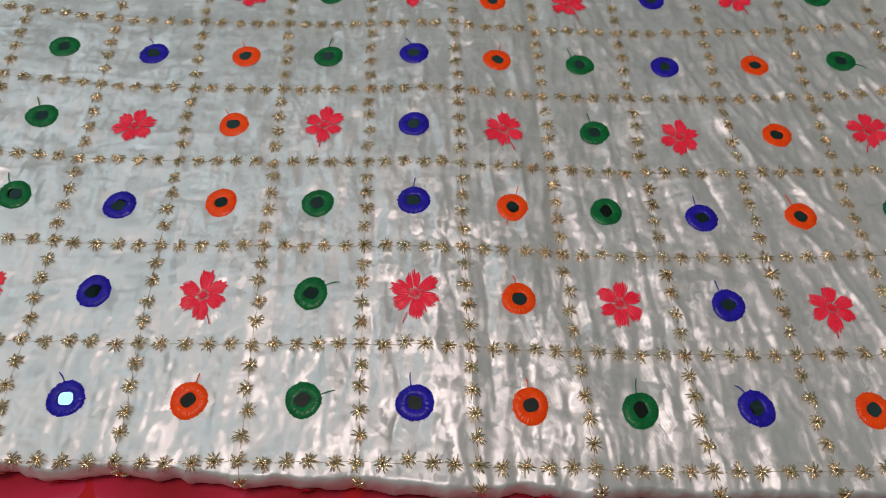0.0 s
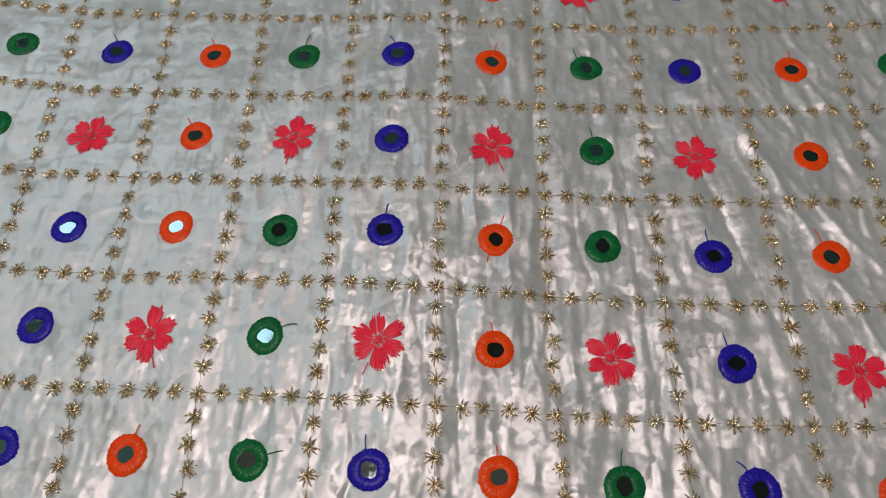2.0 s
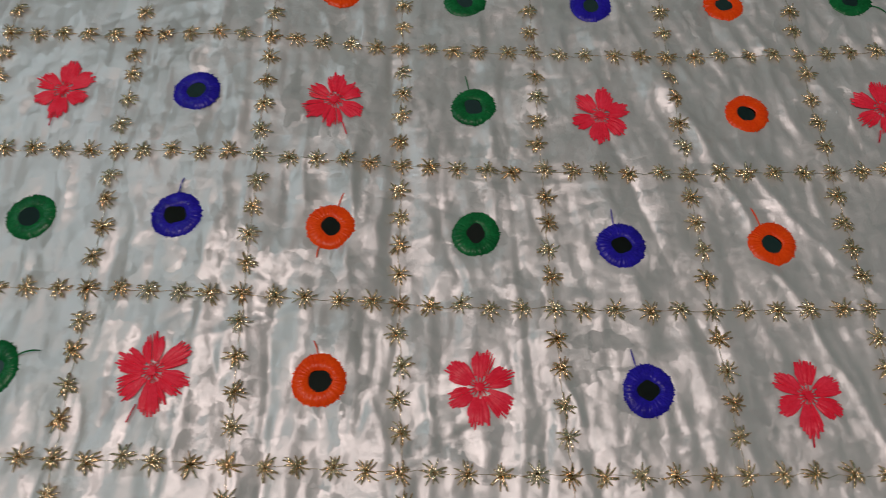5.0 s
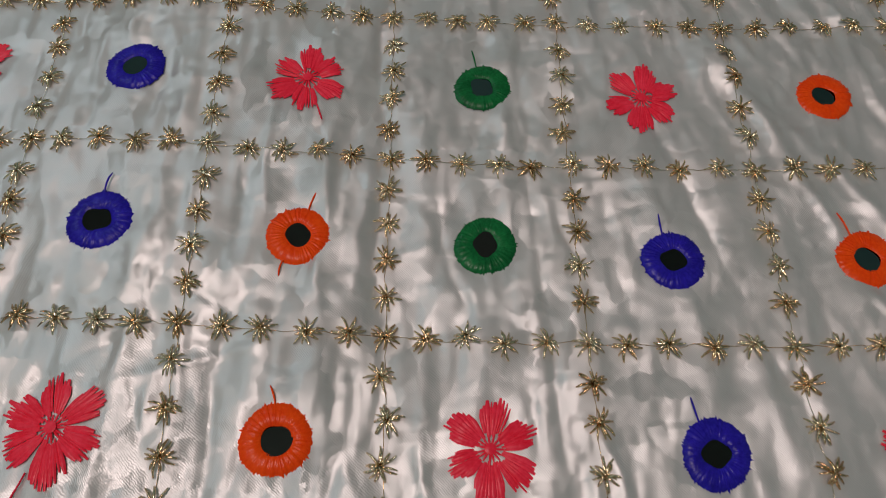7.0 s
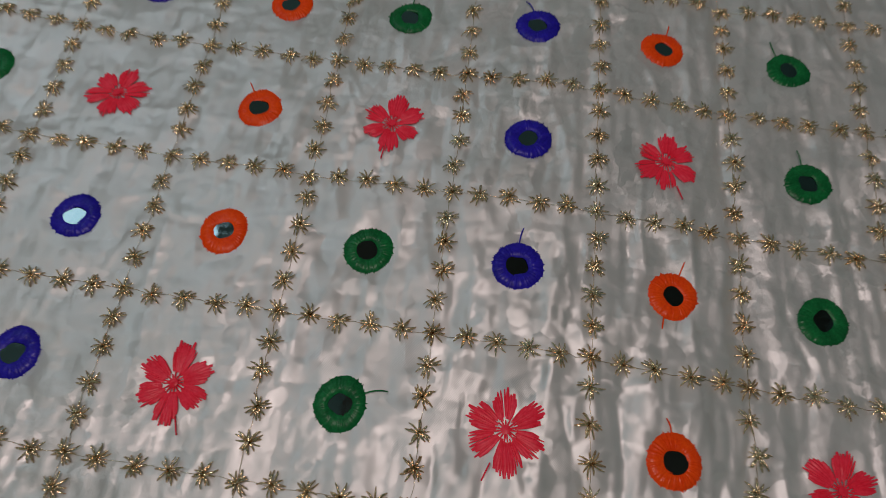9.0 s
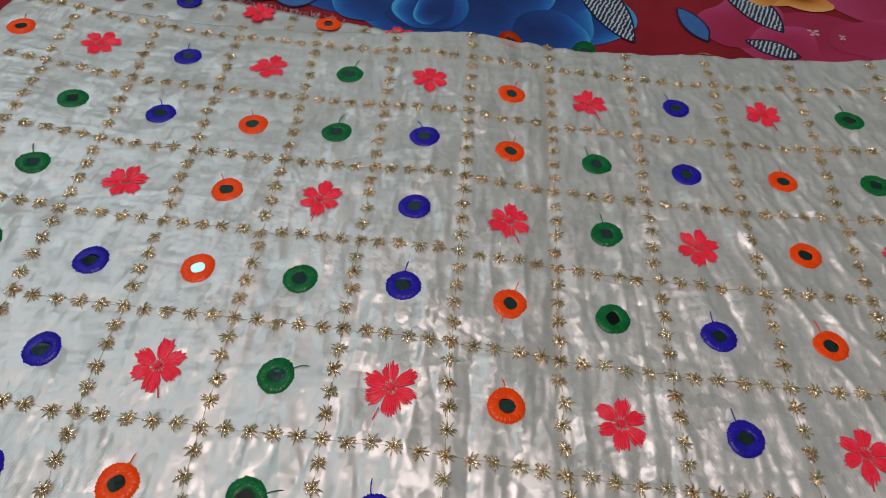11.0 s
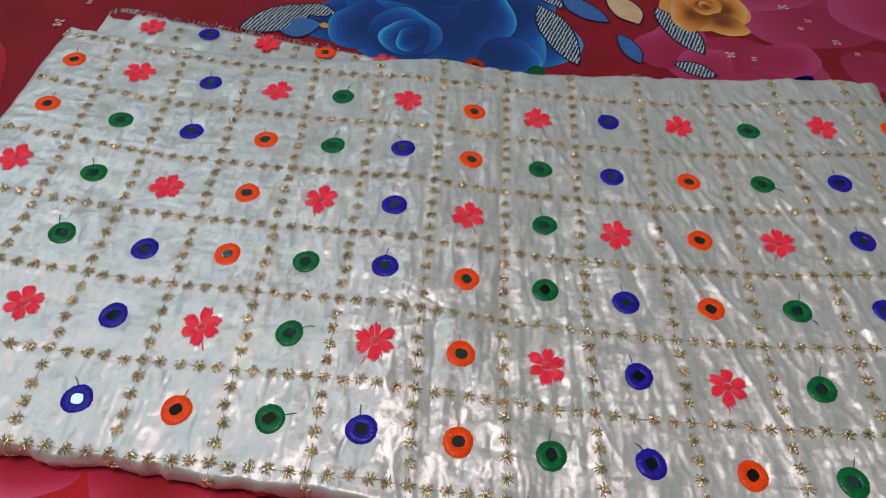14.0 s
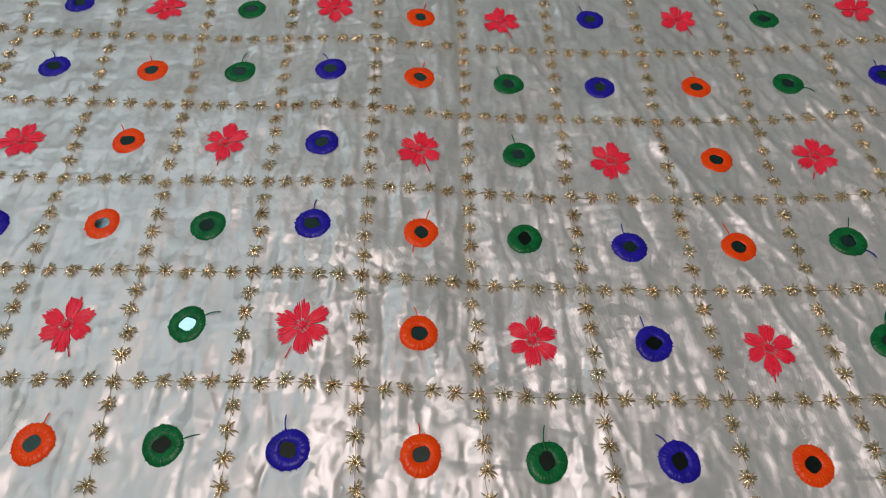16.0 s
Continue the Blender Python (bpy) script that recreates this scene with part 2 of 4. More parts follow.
def slab(name, x0, x1, y0, y1, z0, z1, mat, label):
    v = [(x, y, z) for x in (x0, x1) for y in (y0, y1) for z in (z0, z1)]
    f = [(0, 1, 3, 2), (4, 6, 7, 5), (0, 4, 5, 1), (2, 3, 7, 6), (0, 2, 6, 4), (1, 5, 7, 3)]
    return tagged(part(name, mesh_of(name, v, f, False), mat), label, name.split("_")[0], kind="structure")


rx0, rx1, ry0, ry1, rz0, rz1 = ROOM
slab("floor", rx0, rx1, ry0, ry1, rz0 - 0.1, rz0, FLOOR, "plain grey floor under the blanket")
slab("ceiling", rx0 - 0.1, rx1 + 0.1, ry0 - 0.1, ry1 + 0.1, rz1, rz1 + 0.1, CEILING, "plain dull ceiling of the room")
slab("wall_west", rx0 - 0.1, rx0, ry0, ry1, rz0, rz1, WALL, "plain green painted wall with a tube lamp")
slab("wall_east", rx1, rx1 + 0.1, ry0, ry1, rz0, rz1, WALL, "plain green painted room wall")
slab("wall_north", rx0 - 0.1, rx1 + 0.1, ry1, ry1 + 0.1, rz0, rz1, WALL, "plain green painted room wall")
slab("wall_south", rx0 - 0.1, rx1 + 0.1, ry0 - 0.1, ry0, rz0, rz1, WALL, "plain green painted room wall")


def tube_lamp():
    """The batten that carries the glowing tube, fixed to the wall."""
    base = tagged(new("tube_lamp"), "white enamelled tube lamp with a wide reflector", "lamp")
    base.matrix_world = pose(rx0, LAMP_AT[1], LAMP_AT[2])
    bm = bmesh.new()
    bmesh.ops.create_cube(bm, size=1, matrix=Matrix.Translation((0.02, 0, 0)) @ Matrix.Diagonal((0.04, 1.24, 0.22, 1)))
    bmesh.ops.bevel(bm, geom=bm.edges[:], offset=0.006, segments=2, affect="EDGES")
    me = bpy.data.meshes.new("batten")
    bm.to_mesh(me)
    part("batten", me, STEEL, base)
    for side in (-0.6, 0.6):
        bm = bmesh.new()
        bmesh.ops.create_cube(bm, size=1, matrix=Matrix.Translation((0.07, side, -0.03)) @ Matrix.Diagonal((0.07, 0.02, 0.035, 1)))
        bmesh.ops.bevel(bm, geom=bm.edges[:], offset=0.004, segments=2, affect="EDGES")
        me = bpy.data.meshes.new("lamp_holder")
        bm.to_mesh(me)
        part("lamp_holder", me, STEEL, base)


tube_lamp()


def added_pendant():
    """Added, unseen fittings for the overhead fill light: ceiling rose, cord and cap."""
    base = tagged(new("added_pendant"), "added, unseen globe lamp on a cord over the fabric", "lamp")
    base.matrix_world = pose(FILL_AT[0], FILL_AT[1], rz1)
    drop = rz1 - FILL_AT[2] - 0.17
    n = 32
    for name, rings in (("ceiling_rose", [(0.05, 0.0), (0.05, -0.012), (0.02, -0.03), (0.005, -0.032)]), ("cap", [(0.005, -drop + 0.07), (0.03, -drop + 0.06), (0.035, -drop + 0.01), (0.028, -drop)])):
        verts = [(r * math.cos(2 * math.pi * i / n), r * math.sin(2 * math.pi * i / n), z) for r, z in rings for i in range(n)]
        faces = [(q * n + i, (q + 1) * n + i, (q + 1) * n + (i + 1) % n, q * n + (i + 1) % n) for q in range(len(rings) - 1) for i in range(n)]
        part(name, mesh_of(name, verts, faces), STEEL, base)
    part("cord", tube_mesh("cord", [(0, 0, -0.03), (0, 0, -drop * 0.5), (0, 0, -drop + 0.065)], 0.004, STEEL), None, base)


# ---- the folded, embroidered cloth: its shape ----
COL = np.arange(-3, 12)
COL_X = np.array([-0.3915, -0.3299, -0.2675, -0.206, -0.1424, -0.0833, -0.0246, 0.0336, 0.0914, 0.1521, 0.2152, 0.2753, 0.3378, 0.398, 0.458])
COL_DY = np.array([0.0035, 0.0027, 0.0018, 0.0012, 0.0002, 0.0001, -0.0012, -0.0027, -0.004, -0.004, -0.0031, -0.0023, 0.0007, 0.002, 0.003])
COL_Z = np.array([0.011, 0.011, 0.0028, -0.0006, 0.0022, 0.0024, 0.0092, 0.0042, 0.0007, 0.0006, -0.0008, 0.0028, 0.009, 0.009, 0.009])
FOLD, BULGE = 0.0088, 0.0042
BACK_FOLD = 0.0055


def drift(x, v, k):
    """Slow drift of the hand-laid rows over the cloth, from six terms in x and v."""
    a, b = x / 0.3, v / 0.3
    return b * (k[0] + k[1] * a + k[2] * a * a) + b * b * (k[3] + k[4] * a) + k[5] * b ** 3


DRIFT_X = (-0.0093, -0.0139, 0.0019, 0.0162, 0.0153, -0.0103)
DRIFT_Y = (0.0044, -0.0024, 0.0066, -0.0189, 0.003, 0.0186)
DRIFT_Z = (-0.0031, 0.0007, 0.0004, -0.0025, 0.0007, -0.0012)


def flat_place(c, r):
    """Where column c, row r of the embroidery lies on the cloth, spread flat."""
    x, v = np.interp(c, COL, COL_X) - 0.0011 * r, 0.0603 * r + np.interp(c, COL, COL_DY)
    return x + drift(x, v, DRIFT_X), v + drift(x, v, DRIFT_Y)


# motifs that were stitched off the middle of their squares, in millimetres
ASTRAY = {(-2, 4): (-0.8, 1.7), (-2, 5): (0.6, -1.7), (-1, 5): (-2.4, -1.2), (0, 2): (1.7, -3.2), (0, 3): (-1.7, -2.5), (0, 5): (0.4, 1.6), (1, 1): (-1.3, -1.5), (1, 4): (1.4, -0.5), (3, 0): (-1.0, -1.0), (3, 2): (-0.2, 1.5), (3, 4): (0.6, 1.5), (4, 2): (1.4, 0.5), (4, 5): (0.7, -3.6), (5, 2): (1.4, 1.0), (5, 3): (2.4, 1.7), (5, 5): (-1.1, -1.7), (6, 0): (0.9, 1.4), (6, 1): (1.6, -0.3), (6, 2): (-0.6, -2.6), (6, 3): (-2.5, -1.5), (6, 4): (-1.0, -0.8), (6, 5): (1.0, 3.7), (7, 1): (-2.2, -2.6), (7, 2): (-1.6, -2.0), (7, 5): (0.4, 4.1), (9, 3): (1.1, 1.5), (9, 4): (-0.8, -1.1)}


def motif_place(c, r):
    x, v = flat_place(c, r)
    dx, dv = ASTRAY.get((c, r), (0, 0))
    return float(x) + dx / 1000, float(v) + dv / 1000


def front_edge(x):
    return np.interp(x, (-0.38, -0.2, -0.1, 0.0, 0.2, 0.4), (-0.031, -0.0345, -0.040, -0.045, -0.047, -0.045)) + 0.0018 * value_noise(x * 34, x * 0 + 4, 15) + 0.0008 * value_noise(x * 110, x * 0 + 6, 16)


def back_edge(x):
    return np.interp(x, (-0.38, -0.34, -0.30, -0.12, -0.01, 0.07, 0.21, 0.40), (0.364, 0.363, 0.355, 0.358, 0.369, 0.367, 0.380, 0.389)) + 0.0015 * value_noise(x * 60, x * 0 + 2, 9)


def left_edge(v):
    return -0.369 + 0.002 * value_noise(v * 40, v * 0, 3)


def right_edge(v):
    return np.interp(v, (-0.1, 0.325, 0.345, 0.42), (0.414, 0.416, 0.408, 0.405)) + 0.0015 * value_noise(v * 70, v * 0 + 1, 4)


MOTIFS = []
for row in range(-1, 7):
    for col in range(-2, 11):
        flower = row % 2 == 1 and (col % 2 == (1 if row % 4 == 1 else 0))
        MOTIFS.append((col, row, "flower" if flower else "mirror"))

CREASES = [  # x0, y0, x1, y1, width, height
    (0.150, 0.255, 0.255, -0.02, 0.0045, 0.0030), (0.165, 0.20, 0.300, 0.02, 0.0035, 0.0020), (0.128, 0.21, 0.182, 0.06, 0.003, -0.0016),
    (0.050, 0.33, 0.058, 0.02, 0.0050, -0.0034), (0.036, 0.34, 0.040, -0.02, 0.0035, 0.0020), (0.012, 0.10, 0.016, -0.03, 0.003, -0.0016),
    (0.082, 0.30, 0.100, 0.10, 0.0035, 0.0022), (0.098, 0.23, 0.112, 0.02, 0.003, -0.0016), (0.070, 0.31, 0.115, 0.23, 0.003, 0.002),
    (-0.010, 0.22, -0.016, 0.02, 0.0035, 0.0016), (-0.052, 0.15, -0.05, -0.03, 0.003, -0.0012), (0.205, 0.30, 0.23, 0.16, 0.003, 0.0016),
    (0.29, 0.20, 0.33, 0.05, 0.004, 0.0016), (0.26, 0.33, 0.31, 0.22, 0.003, 0.0013), (-0.10, 0.30, -0.13, 0.16, 0.003, 0.0012),
]

rnd_crease = random.Random(77)
for _ in range(520):
    cx, cy = rnd_crease.uniform(-0.36, 0.40), rnd_crease.uniform(-0.04, 0.35)
    if cx < -0.08:
        heading, long, high = rnd_crease.choice((rnd_crease.gauss(8, 14), rnd_crease.gauss(85, 25))), rnd_crease.uniform(0.012, 0.035), rnd_crease.uniform(0.0004, 0.0011)
    elif cx < 0.13:
        heading, long, high = rnd_crease.choice((rnd_crease.gauss(93, 11), rnd_crease.gauss(97, 12), rnd_crease.gauss(12, 22))), rnd_crease.uniform(0.012, 0.05), rnd_crease.uniform(0.0008, 0.0018)
    else:
        heading, long, high = rnd_crease.choice((rnd_crease.gauss(116, 12), rnd_crease.gauss(15, 20))), rnd_crease.uniform(0.012, 0.045), rnd_crease.uniform(0.0004, 0.0013)
    ux, uy = 0.5 * long * math.cos(math.radians(heading)), 0.5 * long * math.sin(math.radians(heading))
    CREASES.append((cx - ux, cy - uy, cx + ux, cy + uy, rnd_crease.uniform(0.0009, 0.0028), high * rnd_crease.choice((-1, -1, 1))))


def crumple_height(x, v):
    """Height of the cloth's folds and crumples over its mean shape."""
    mid = np.exp(-((x - 0.055) / 0.10) ** 2)
    left = 1 - smooth_step(-0.20, -0.03, x)
    right = smooth_step(0.10, 0.2, x)
    h = (0.0004 + 0.0009 * mid) * value_noise(x * 95 + 1.2 * value_noise(v * 22, x * 20, 1), v * 11, 2)
    h += 0.0003 * mid * value_noise(x * 210, v * 24, 12)
    h += 0.0005 * left * value_noise(x * 16, v * 75 + value_noise(x * 20, v * 10, 6), 7)
    skew = x + 0.42 * v
    calm = 0.35 + 0.65 * smooth_step(0.10, 0.22, v)
    h += 0.0008 * right * calm * value_noise(skew * 85, (v - 0.4 * x) * 14, 21)
    h += 0.0008 * (1 - 0.6 * left - 0.35 * right) * crease_noise(x * 62 + 2 * v, v * 24, 31)
    h += 0.0002 * value_noise(x * 120, v * 70, 33)
    h += 0.0011 * right * calm * crease_noise(skew * 88, (v - 0.4 * x) * 30, 47)
    h += 0.0004 * left * crease_noise(x * 40 + v * 9, v * 105, 49)
    h += 0.0006 * (1 - 0.4 * left - 0.6 * right * (1 - calm)) * crease_noise(x * 150, v * 48, 41)
    h += 0.00022 * crease_noise(x * 190 + v * 60, v * 210 - x * 40, 43)
    for x0, y0, x1, y1, width, high in CREASES:
        pad = 4 * width
        i0, i1 = np.searchsorted(GX, (min(x0, x1) - pad, max(x0, x1) + pad))
        j0, j1 = np.searchsorted(GV, (min(y0, y1) - pad, max(y0, y1) + pad))
        xs, vs = x[i0:i1, j0:j1], v[i0:i1, j0:j1]
        dx, dy = x1 - x0, y1 - y0
        t = np.clip(((xs - x0) * dx + (vs - y0) * dy) / (dx * dx + dy * dy), 0, 1)
        wob = 0.0022 * value_noise(vs * 55, xs * 22, 51)
        d = np.hypot(xs - x0 - t * dx + wob, vs - y0 - t * dy) / width
        h[i0:i1, j0:j1] += 0.8 * high * np.exp(-1.2 * np.abs(d)) * np.sin(np.pi * np.clip(t, 0.03, 0.97)) ** 0.5
    lip = 1 - smooth_step(-0.045, -0.028, v)
    h += lip * (0.0016 * crease_noise(x * 75, v * 14, 53) + 0.0012 * value_noise(x * 42, v * 30, 54))
    still = np.ones_like(x)
    for c, r, kind in MOTIFS:
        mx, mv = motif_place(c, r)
        d2 = (x - mx) ** 2 + (v - mv) ** 2
        still *= 1 - (0.88 if kind == "mirror" else 0.6) * np.exp(-(d2 / 0.0108 ** 2) ** 2)
    return 0.76 * h * still


GX, GV = np.arange(-0.41, 0.45, 0.0008), np.arange(-0.10, 0.44, 0.0008)
HEIGHT = crumple_height(*np.meshgrid(GX, GV, indexing="ij"))


def wrinkles(x, v):
    fx = np.clip((x - GX[0]) / 0.0008, 0, len(GX) - 2.001)
    fv = np.clip((v - GV[0]) / 0.0008, 0, len(GV) - 2.001)
    i, j = fx.astype(int), fv.astype(int)
    p, q = fx - i, fv - j
    return (HEIGHT[i, j] * (1 - p) + HEIGHT[i + 1, j] * p) * (1 - q) + (HEIGHT[i, j + 1] * (1 - p) + HEIGHT[i + 1, j + 1] * p) * q


def cloth_surface(x, v):
    """The cloth's point for flat coordinates x, v: flat on top, rolled under at the front and back folds."""
    x, v = np.asarray(x, float), np.asarray(v, float)
    ys, yb = front_edge(x) + BULGE, back_edge(x) - BULGE
    cf, cb = np.maximum(ys - v, 0), np.maximum(v - yb, 0)
    a = np.minimum(cf, np.pi * FOLD) / FOLD
    b = np.minimum(cb, np.pi * BACK_FOLD) / BACK_FOLD
    under_f, under_b = np.maximum(cf - np.pi * FOLD, 0), np.maximum(cb - np.pi * BACK_FOLD, 0)
    y = np.clip(v, ys, yb) - BULGE * np.sin(a) + under_f + BULGE * np.sin(b) - under_b
    z = FOLD * (np.cos(a) - 1) + BACK_FOLD * (np.cos(b) - 1)
    turn = np.cos(np.minimum(a + b, np.pi))
    h = wrinkles(x, v)
    c = np.interp(x, COL_X, COL)
    base = np.interp(c, np.linspace(-3, 11, 281), np.convolve(np.pad(np.interp(np.linspace(-3, 11, 281), COL, COL_Z), 10, "edge"), np.ones(21) / 21, "valid")) + drift(x, np.clip(v, -0.03, 0.36), DRIFT_Z)
    lift = np.clip((turn + 1) / 2, 0, 1)
    xl, xr = left_edge(v), right_edge(v)
    e = np.clip(np.maximum((xl + 0.010 - x) / 0.010, (x - xr + 0.014) / 0.014 * 0.85), 0, 1)
    drop = (0.017 + base) * (1 - np.sqrt(np.maximum(1 - e * e, 0)))
    y = y - h * np.sin(a) + h * np.sin(b)
    z = z + h * turn + base * lift - drop * lift
    return np.stack([x, y, z], -1)


def cloth_frame(x, v, eps=0.0035):
    """Point, and a turn matrix whose z is the cloth's normal, at one flat place."""
    p = cloth_surface(np.array([x, x + eps, x - eps, x, x]), np.array([v, v, v, v + eps, v - eps]))
    ax, ay = Vector(p[1] - p[2]).normalized(), Vector(p[3] - p[4]).normalized()
    n = ax.cross(ay).normalized()
    ay = n.cross(ax)
    m = Matrix((ax, ay, n)).transposed().to_4x4()
    m.translation = Vector((p[1] + p[2] + p[3] + p[4]) / 4 if eps > 0.003 else p[0])
    return m


cloth = tagged(new("folded_fabric"), "folded ivory satin fabric with mirror embroidery, on a red blanket", "fabric")
NU, NV = 740, 420
su, sv = np.meshgrid(np.linspace(0, 1, NU), np.linspace(0, 1, NV), indexing="ij")
v_guess = -0.075 + sv * 0.47
x_flat = left_edge(v_guess) + su * (right_edge(v_guess) - left_edge(v_guess))
v_lo = front_edge(x_flat) + BULGE - np.pi * FOLD - 0.006
v_hi = back_edge(x_flat) - BULGE + np.pi * BACK_FOLD + 0.006
top_mesh = mesh_of("top_layer", cloth_surface(x_flat, v_lo + sv * (v_hi - v_lo)).reshape(-1, 3), grid_faces(NU, NV))
part("top_layer", top_mesh, SATIN, cloth)


def ragged_layer(name, x0, x1, y_near, y_far, z, seed, fray, sag=0.002):
    """A lower fold of the same cloth that peeps out, with a frayed cut edge."""
    nu, nv = 160, 26
    s, t = np.meshgrid(np.linspace(0, 1, nu), np.linspace(0, 1, nv), indexing="ij")
    x = x0 + s * (x1 - x0)
    far = np.interp(x, *y_far) + fray * value_noise(x * 420, x * 0, seed)
    y = y_near + t * (far - y_near)
    zz = z + 0.0012 * value_noise(x * 40, y * 40, seed + 1) + 0.0005 * value_noise(x * 160, y * 120, seed + 2) - sag * smooth_step(0.55, 1.0, t)
    top = np.stack([x, y, zz], -1).reshape(-1, 3)
    low = top - np.array([0, 0, 0.0006])
    faces = grid_faces(nu, nv)
    n = len(top)
    faces = faces + [tuple(n + i for i in reversed(f)) for f in faces]
    rim = [i * nv + nv - 1 for i in range(nu)]
    faces += [(a, a + n, b + n, b) for a, b in zip(rim[1:], rim[:-1])]
    return part(name, mesh_of(name, np.vstack([top, low]), faces), SATIN, cloth)


LOWER_FAR = ((-0.348, -0.335, -0.20, -0.133, -0.07, -0.02), (0.404, 0.412, 0.395, 0.384, 0.375, 0.362))
ragged_layer("lower_layer", -0.347, -0.02, 0.30, LOWER_FAR, -0.0125, 61, 0.0014)
ragged_layer("base_layer", -0.366, 0.408, -0.02, ((-0.4, 0.0, 0.45), (0.345, 0.35, 0.34)), -0.0165, 71, 0.0008)


def lower_frame(x, y):
    t = (y - 0.30) / (float(np.interp(x, *LOWER_FAR)) - 0.30)
    m = Matrix.Translation((x, y, -0.0115 - 0.002 * float(smooth_step(0.55, 1.0, t))))
    return m @ pose(0, 0, 0, -6, 0, 0)


# ---- embroidery ----


def stitched_ring(name, mat, seed):
    """A raised ring of buttonhole stitches with toothed rims, round an off-round opening."""
    rnd = random.Random(seed)
    n, prof = 144, [(0.0, 0.0006), (0.08, 0.0010), (0.35, 0.0013), (0.65, 0.0011), (0.88, 0.00065), (1.0, 0.0001)]
    r_in, r_out = 0.0037, 0.0096
    square = rnd.uniform(0.0, 0.07)
    phase = rnd.uniform(0, 6.28)
    oval = rnd.uniform(-0.04, 0.05)
    verts, faces = [], []
    teeth = [rnd.uniform(-1, 1) for _ in range(n)]
    for i in range(n):
        a = 2 * math.pi * i / n
        stitch = 1 if i % 2 else -1
        ri = r_in * (1 + square * math.cos(4 * a + phase) + 0.07 * math.cos(2 * a + phase) + 0.012 * teeth[i])
        ro = r_out * (1 + oval * math.cos(2 * a + 1.0) + 0.018 * math.cos(3 * a + phase)) + (0.0007 * max(stitch, 0) * abs(teeth[i]) + 0.0003 * teeth[i])
        for f, h in prof:
            rr = ri + f * (ro - ri)
            hh = h * (1 + 0.09 * stitch * (0.4 + f) + 0.12 * teeth[i])
            verts.append((rr * math.cos(a), rr * math.sin(a), hh))
    k = len(prof)
    for i in range(n):
        j = (i + 1) % n
        for q in range(k - 1):
            faces.append((i * k + q, i * k + q + 1, j * k + q + 1, j * k + q))
    me = mesh_of(name, verts, faces)
    me.materials.append(mat)
    return me


def mirror_disc():
    n = 32
    verts = [(0, 0, 0.0007)] + [(0.0047 * math.cos(2 * math.pi * i / n), 0.0047 * math.sin(2 * math.pi * i / n), 0.0007) for i in range(n)]
    verts += [(x, y, 0.0001) for x, y, _ in verts[1:]]
    faces = [(0, 1 + i, 1 + (i + 1) % n) for i in range(n)]
    faces += [(1 + i, 1 + n + i, 1 + n + (i + 1) % n, 1 + (i + 1) % n) for i in range(n)]
    me = mesh_of("mirror", verts, faces, False)
    me.materials.append(MIRROR)
    return me


def tube_mesh(name, points, radius, mat, sides=5):
    """A thread along the points."""
    pts = [Vector(p) for p in points]
    verts, faces = [], []
    for i, p in enumerate(pts):
        d = (pts[min(i + 1, len(pts) - 1)] - pts[max(i - 1, 0)]).normalized()
        a = d.cross(Vector((0, 0, 1)))
        a = a.normalized() if a.length > 1e-4 else Vector((1, 0, 0))
        b = d.cross(a)
        r = radius[i] if isinstance(radius, list) else radius
        for s in range(sides):
            t = 2 * math.pi * s / sides
            verts.append(p + r * (math.cos(t) * a + math.sin(t) * b))
    for i in range(len(pts) - 1):
        for s in range(sides):
            s2 = (s + 1) % sides
            faces.append((i * sides + s, i * sides + s2, (i + 1) * sides + s2, (i + 1) * sides + s))
    faces.append(tuple(range(sides)))
    faces.append(tuple(reversed(range((len(pts) - 1) * sides, len(pts) * sides))))
    me = mesh_of(name, verts, faces)
    me.materials.append(mat)
    return me


def tail_meshes(mat, seed):
    """Loose thread ends, in a few shapes."""
    rnd = random.Random(seed)
    out = []
    for _ in range(4):
        long, bend = rnd.uniform(0.005, 0.0085), rnd.uniform(-0.35, 0.35)
        pts = [(0.0088 + long * t, bend * long * t * t, 0.0006 + 0.0009 * math.sin(2.6 * t)) for t in (0, 0.25, 0.5, 0.75, 1)]
        out.append(tube_mesh("thread_tail", pts, [0.00028, 0.00028, 0.0003, 0.00032, 0.0002], mat))
    return out


FLOSS = {0: ("blue", BLUE), 1: ("orange", ORANGE), 2: ("green", GREEN)}
RINGS = {k: [stitched_ring("stitched_ring", mat, 10 * k + i) for i in range(4)] for k, (_, mat) in FLOSS.items()}
TAILS = {k: tail_meshes(mat, 50 + k) for k, (_, mat) in FLOSS.items()}
DISC = mirror_disc()
TAIL_TURN = {(2, 0): 18, (2, 1): 30, (0, 0): 108, (8, 2): 75, (8, 4): -25, (6, 0): 120, (6, 2): 105, (4, 2): 75, (3, 2): 92, (1, 0): 75, (5, 0): 97, (4, 1): 97, (4, 0): 95}
LEAN = {(0, 0): (-1.0, -1.1), (0, 2): (-10.1, 4.1), (1, 2): (-2.2, -2.8), (0, 1): (-6.5, 5.0), (2, 1): (-3.3, -6.9), (2, 2): (-3, 4), (-1, 2): (-2, -5), (1, 0): (0, 1), (2, 0): (0, 1), (3, 0): (-1, 0), (1, 3): (-5, 6), (0, 4): (0, 6)}  # mirrors that catch the tube lamp
rnd_motif = random.Random(4)


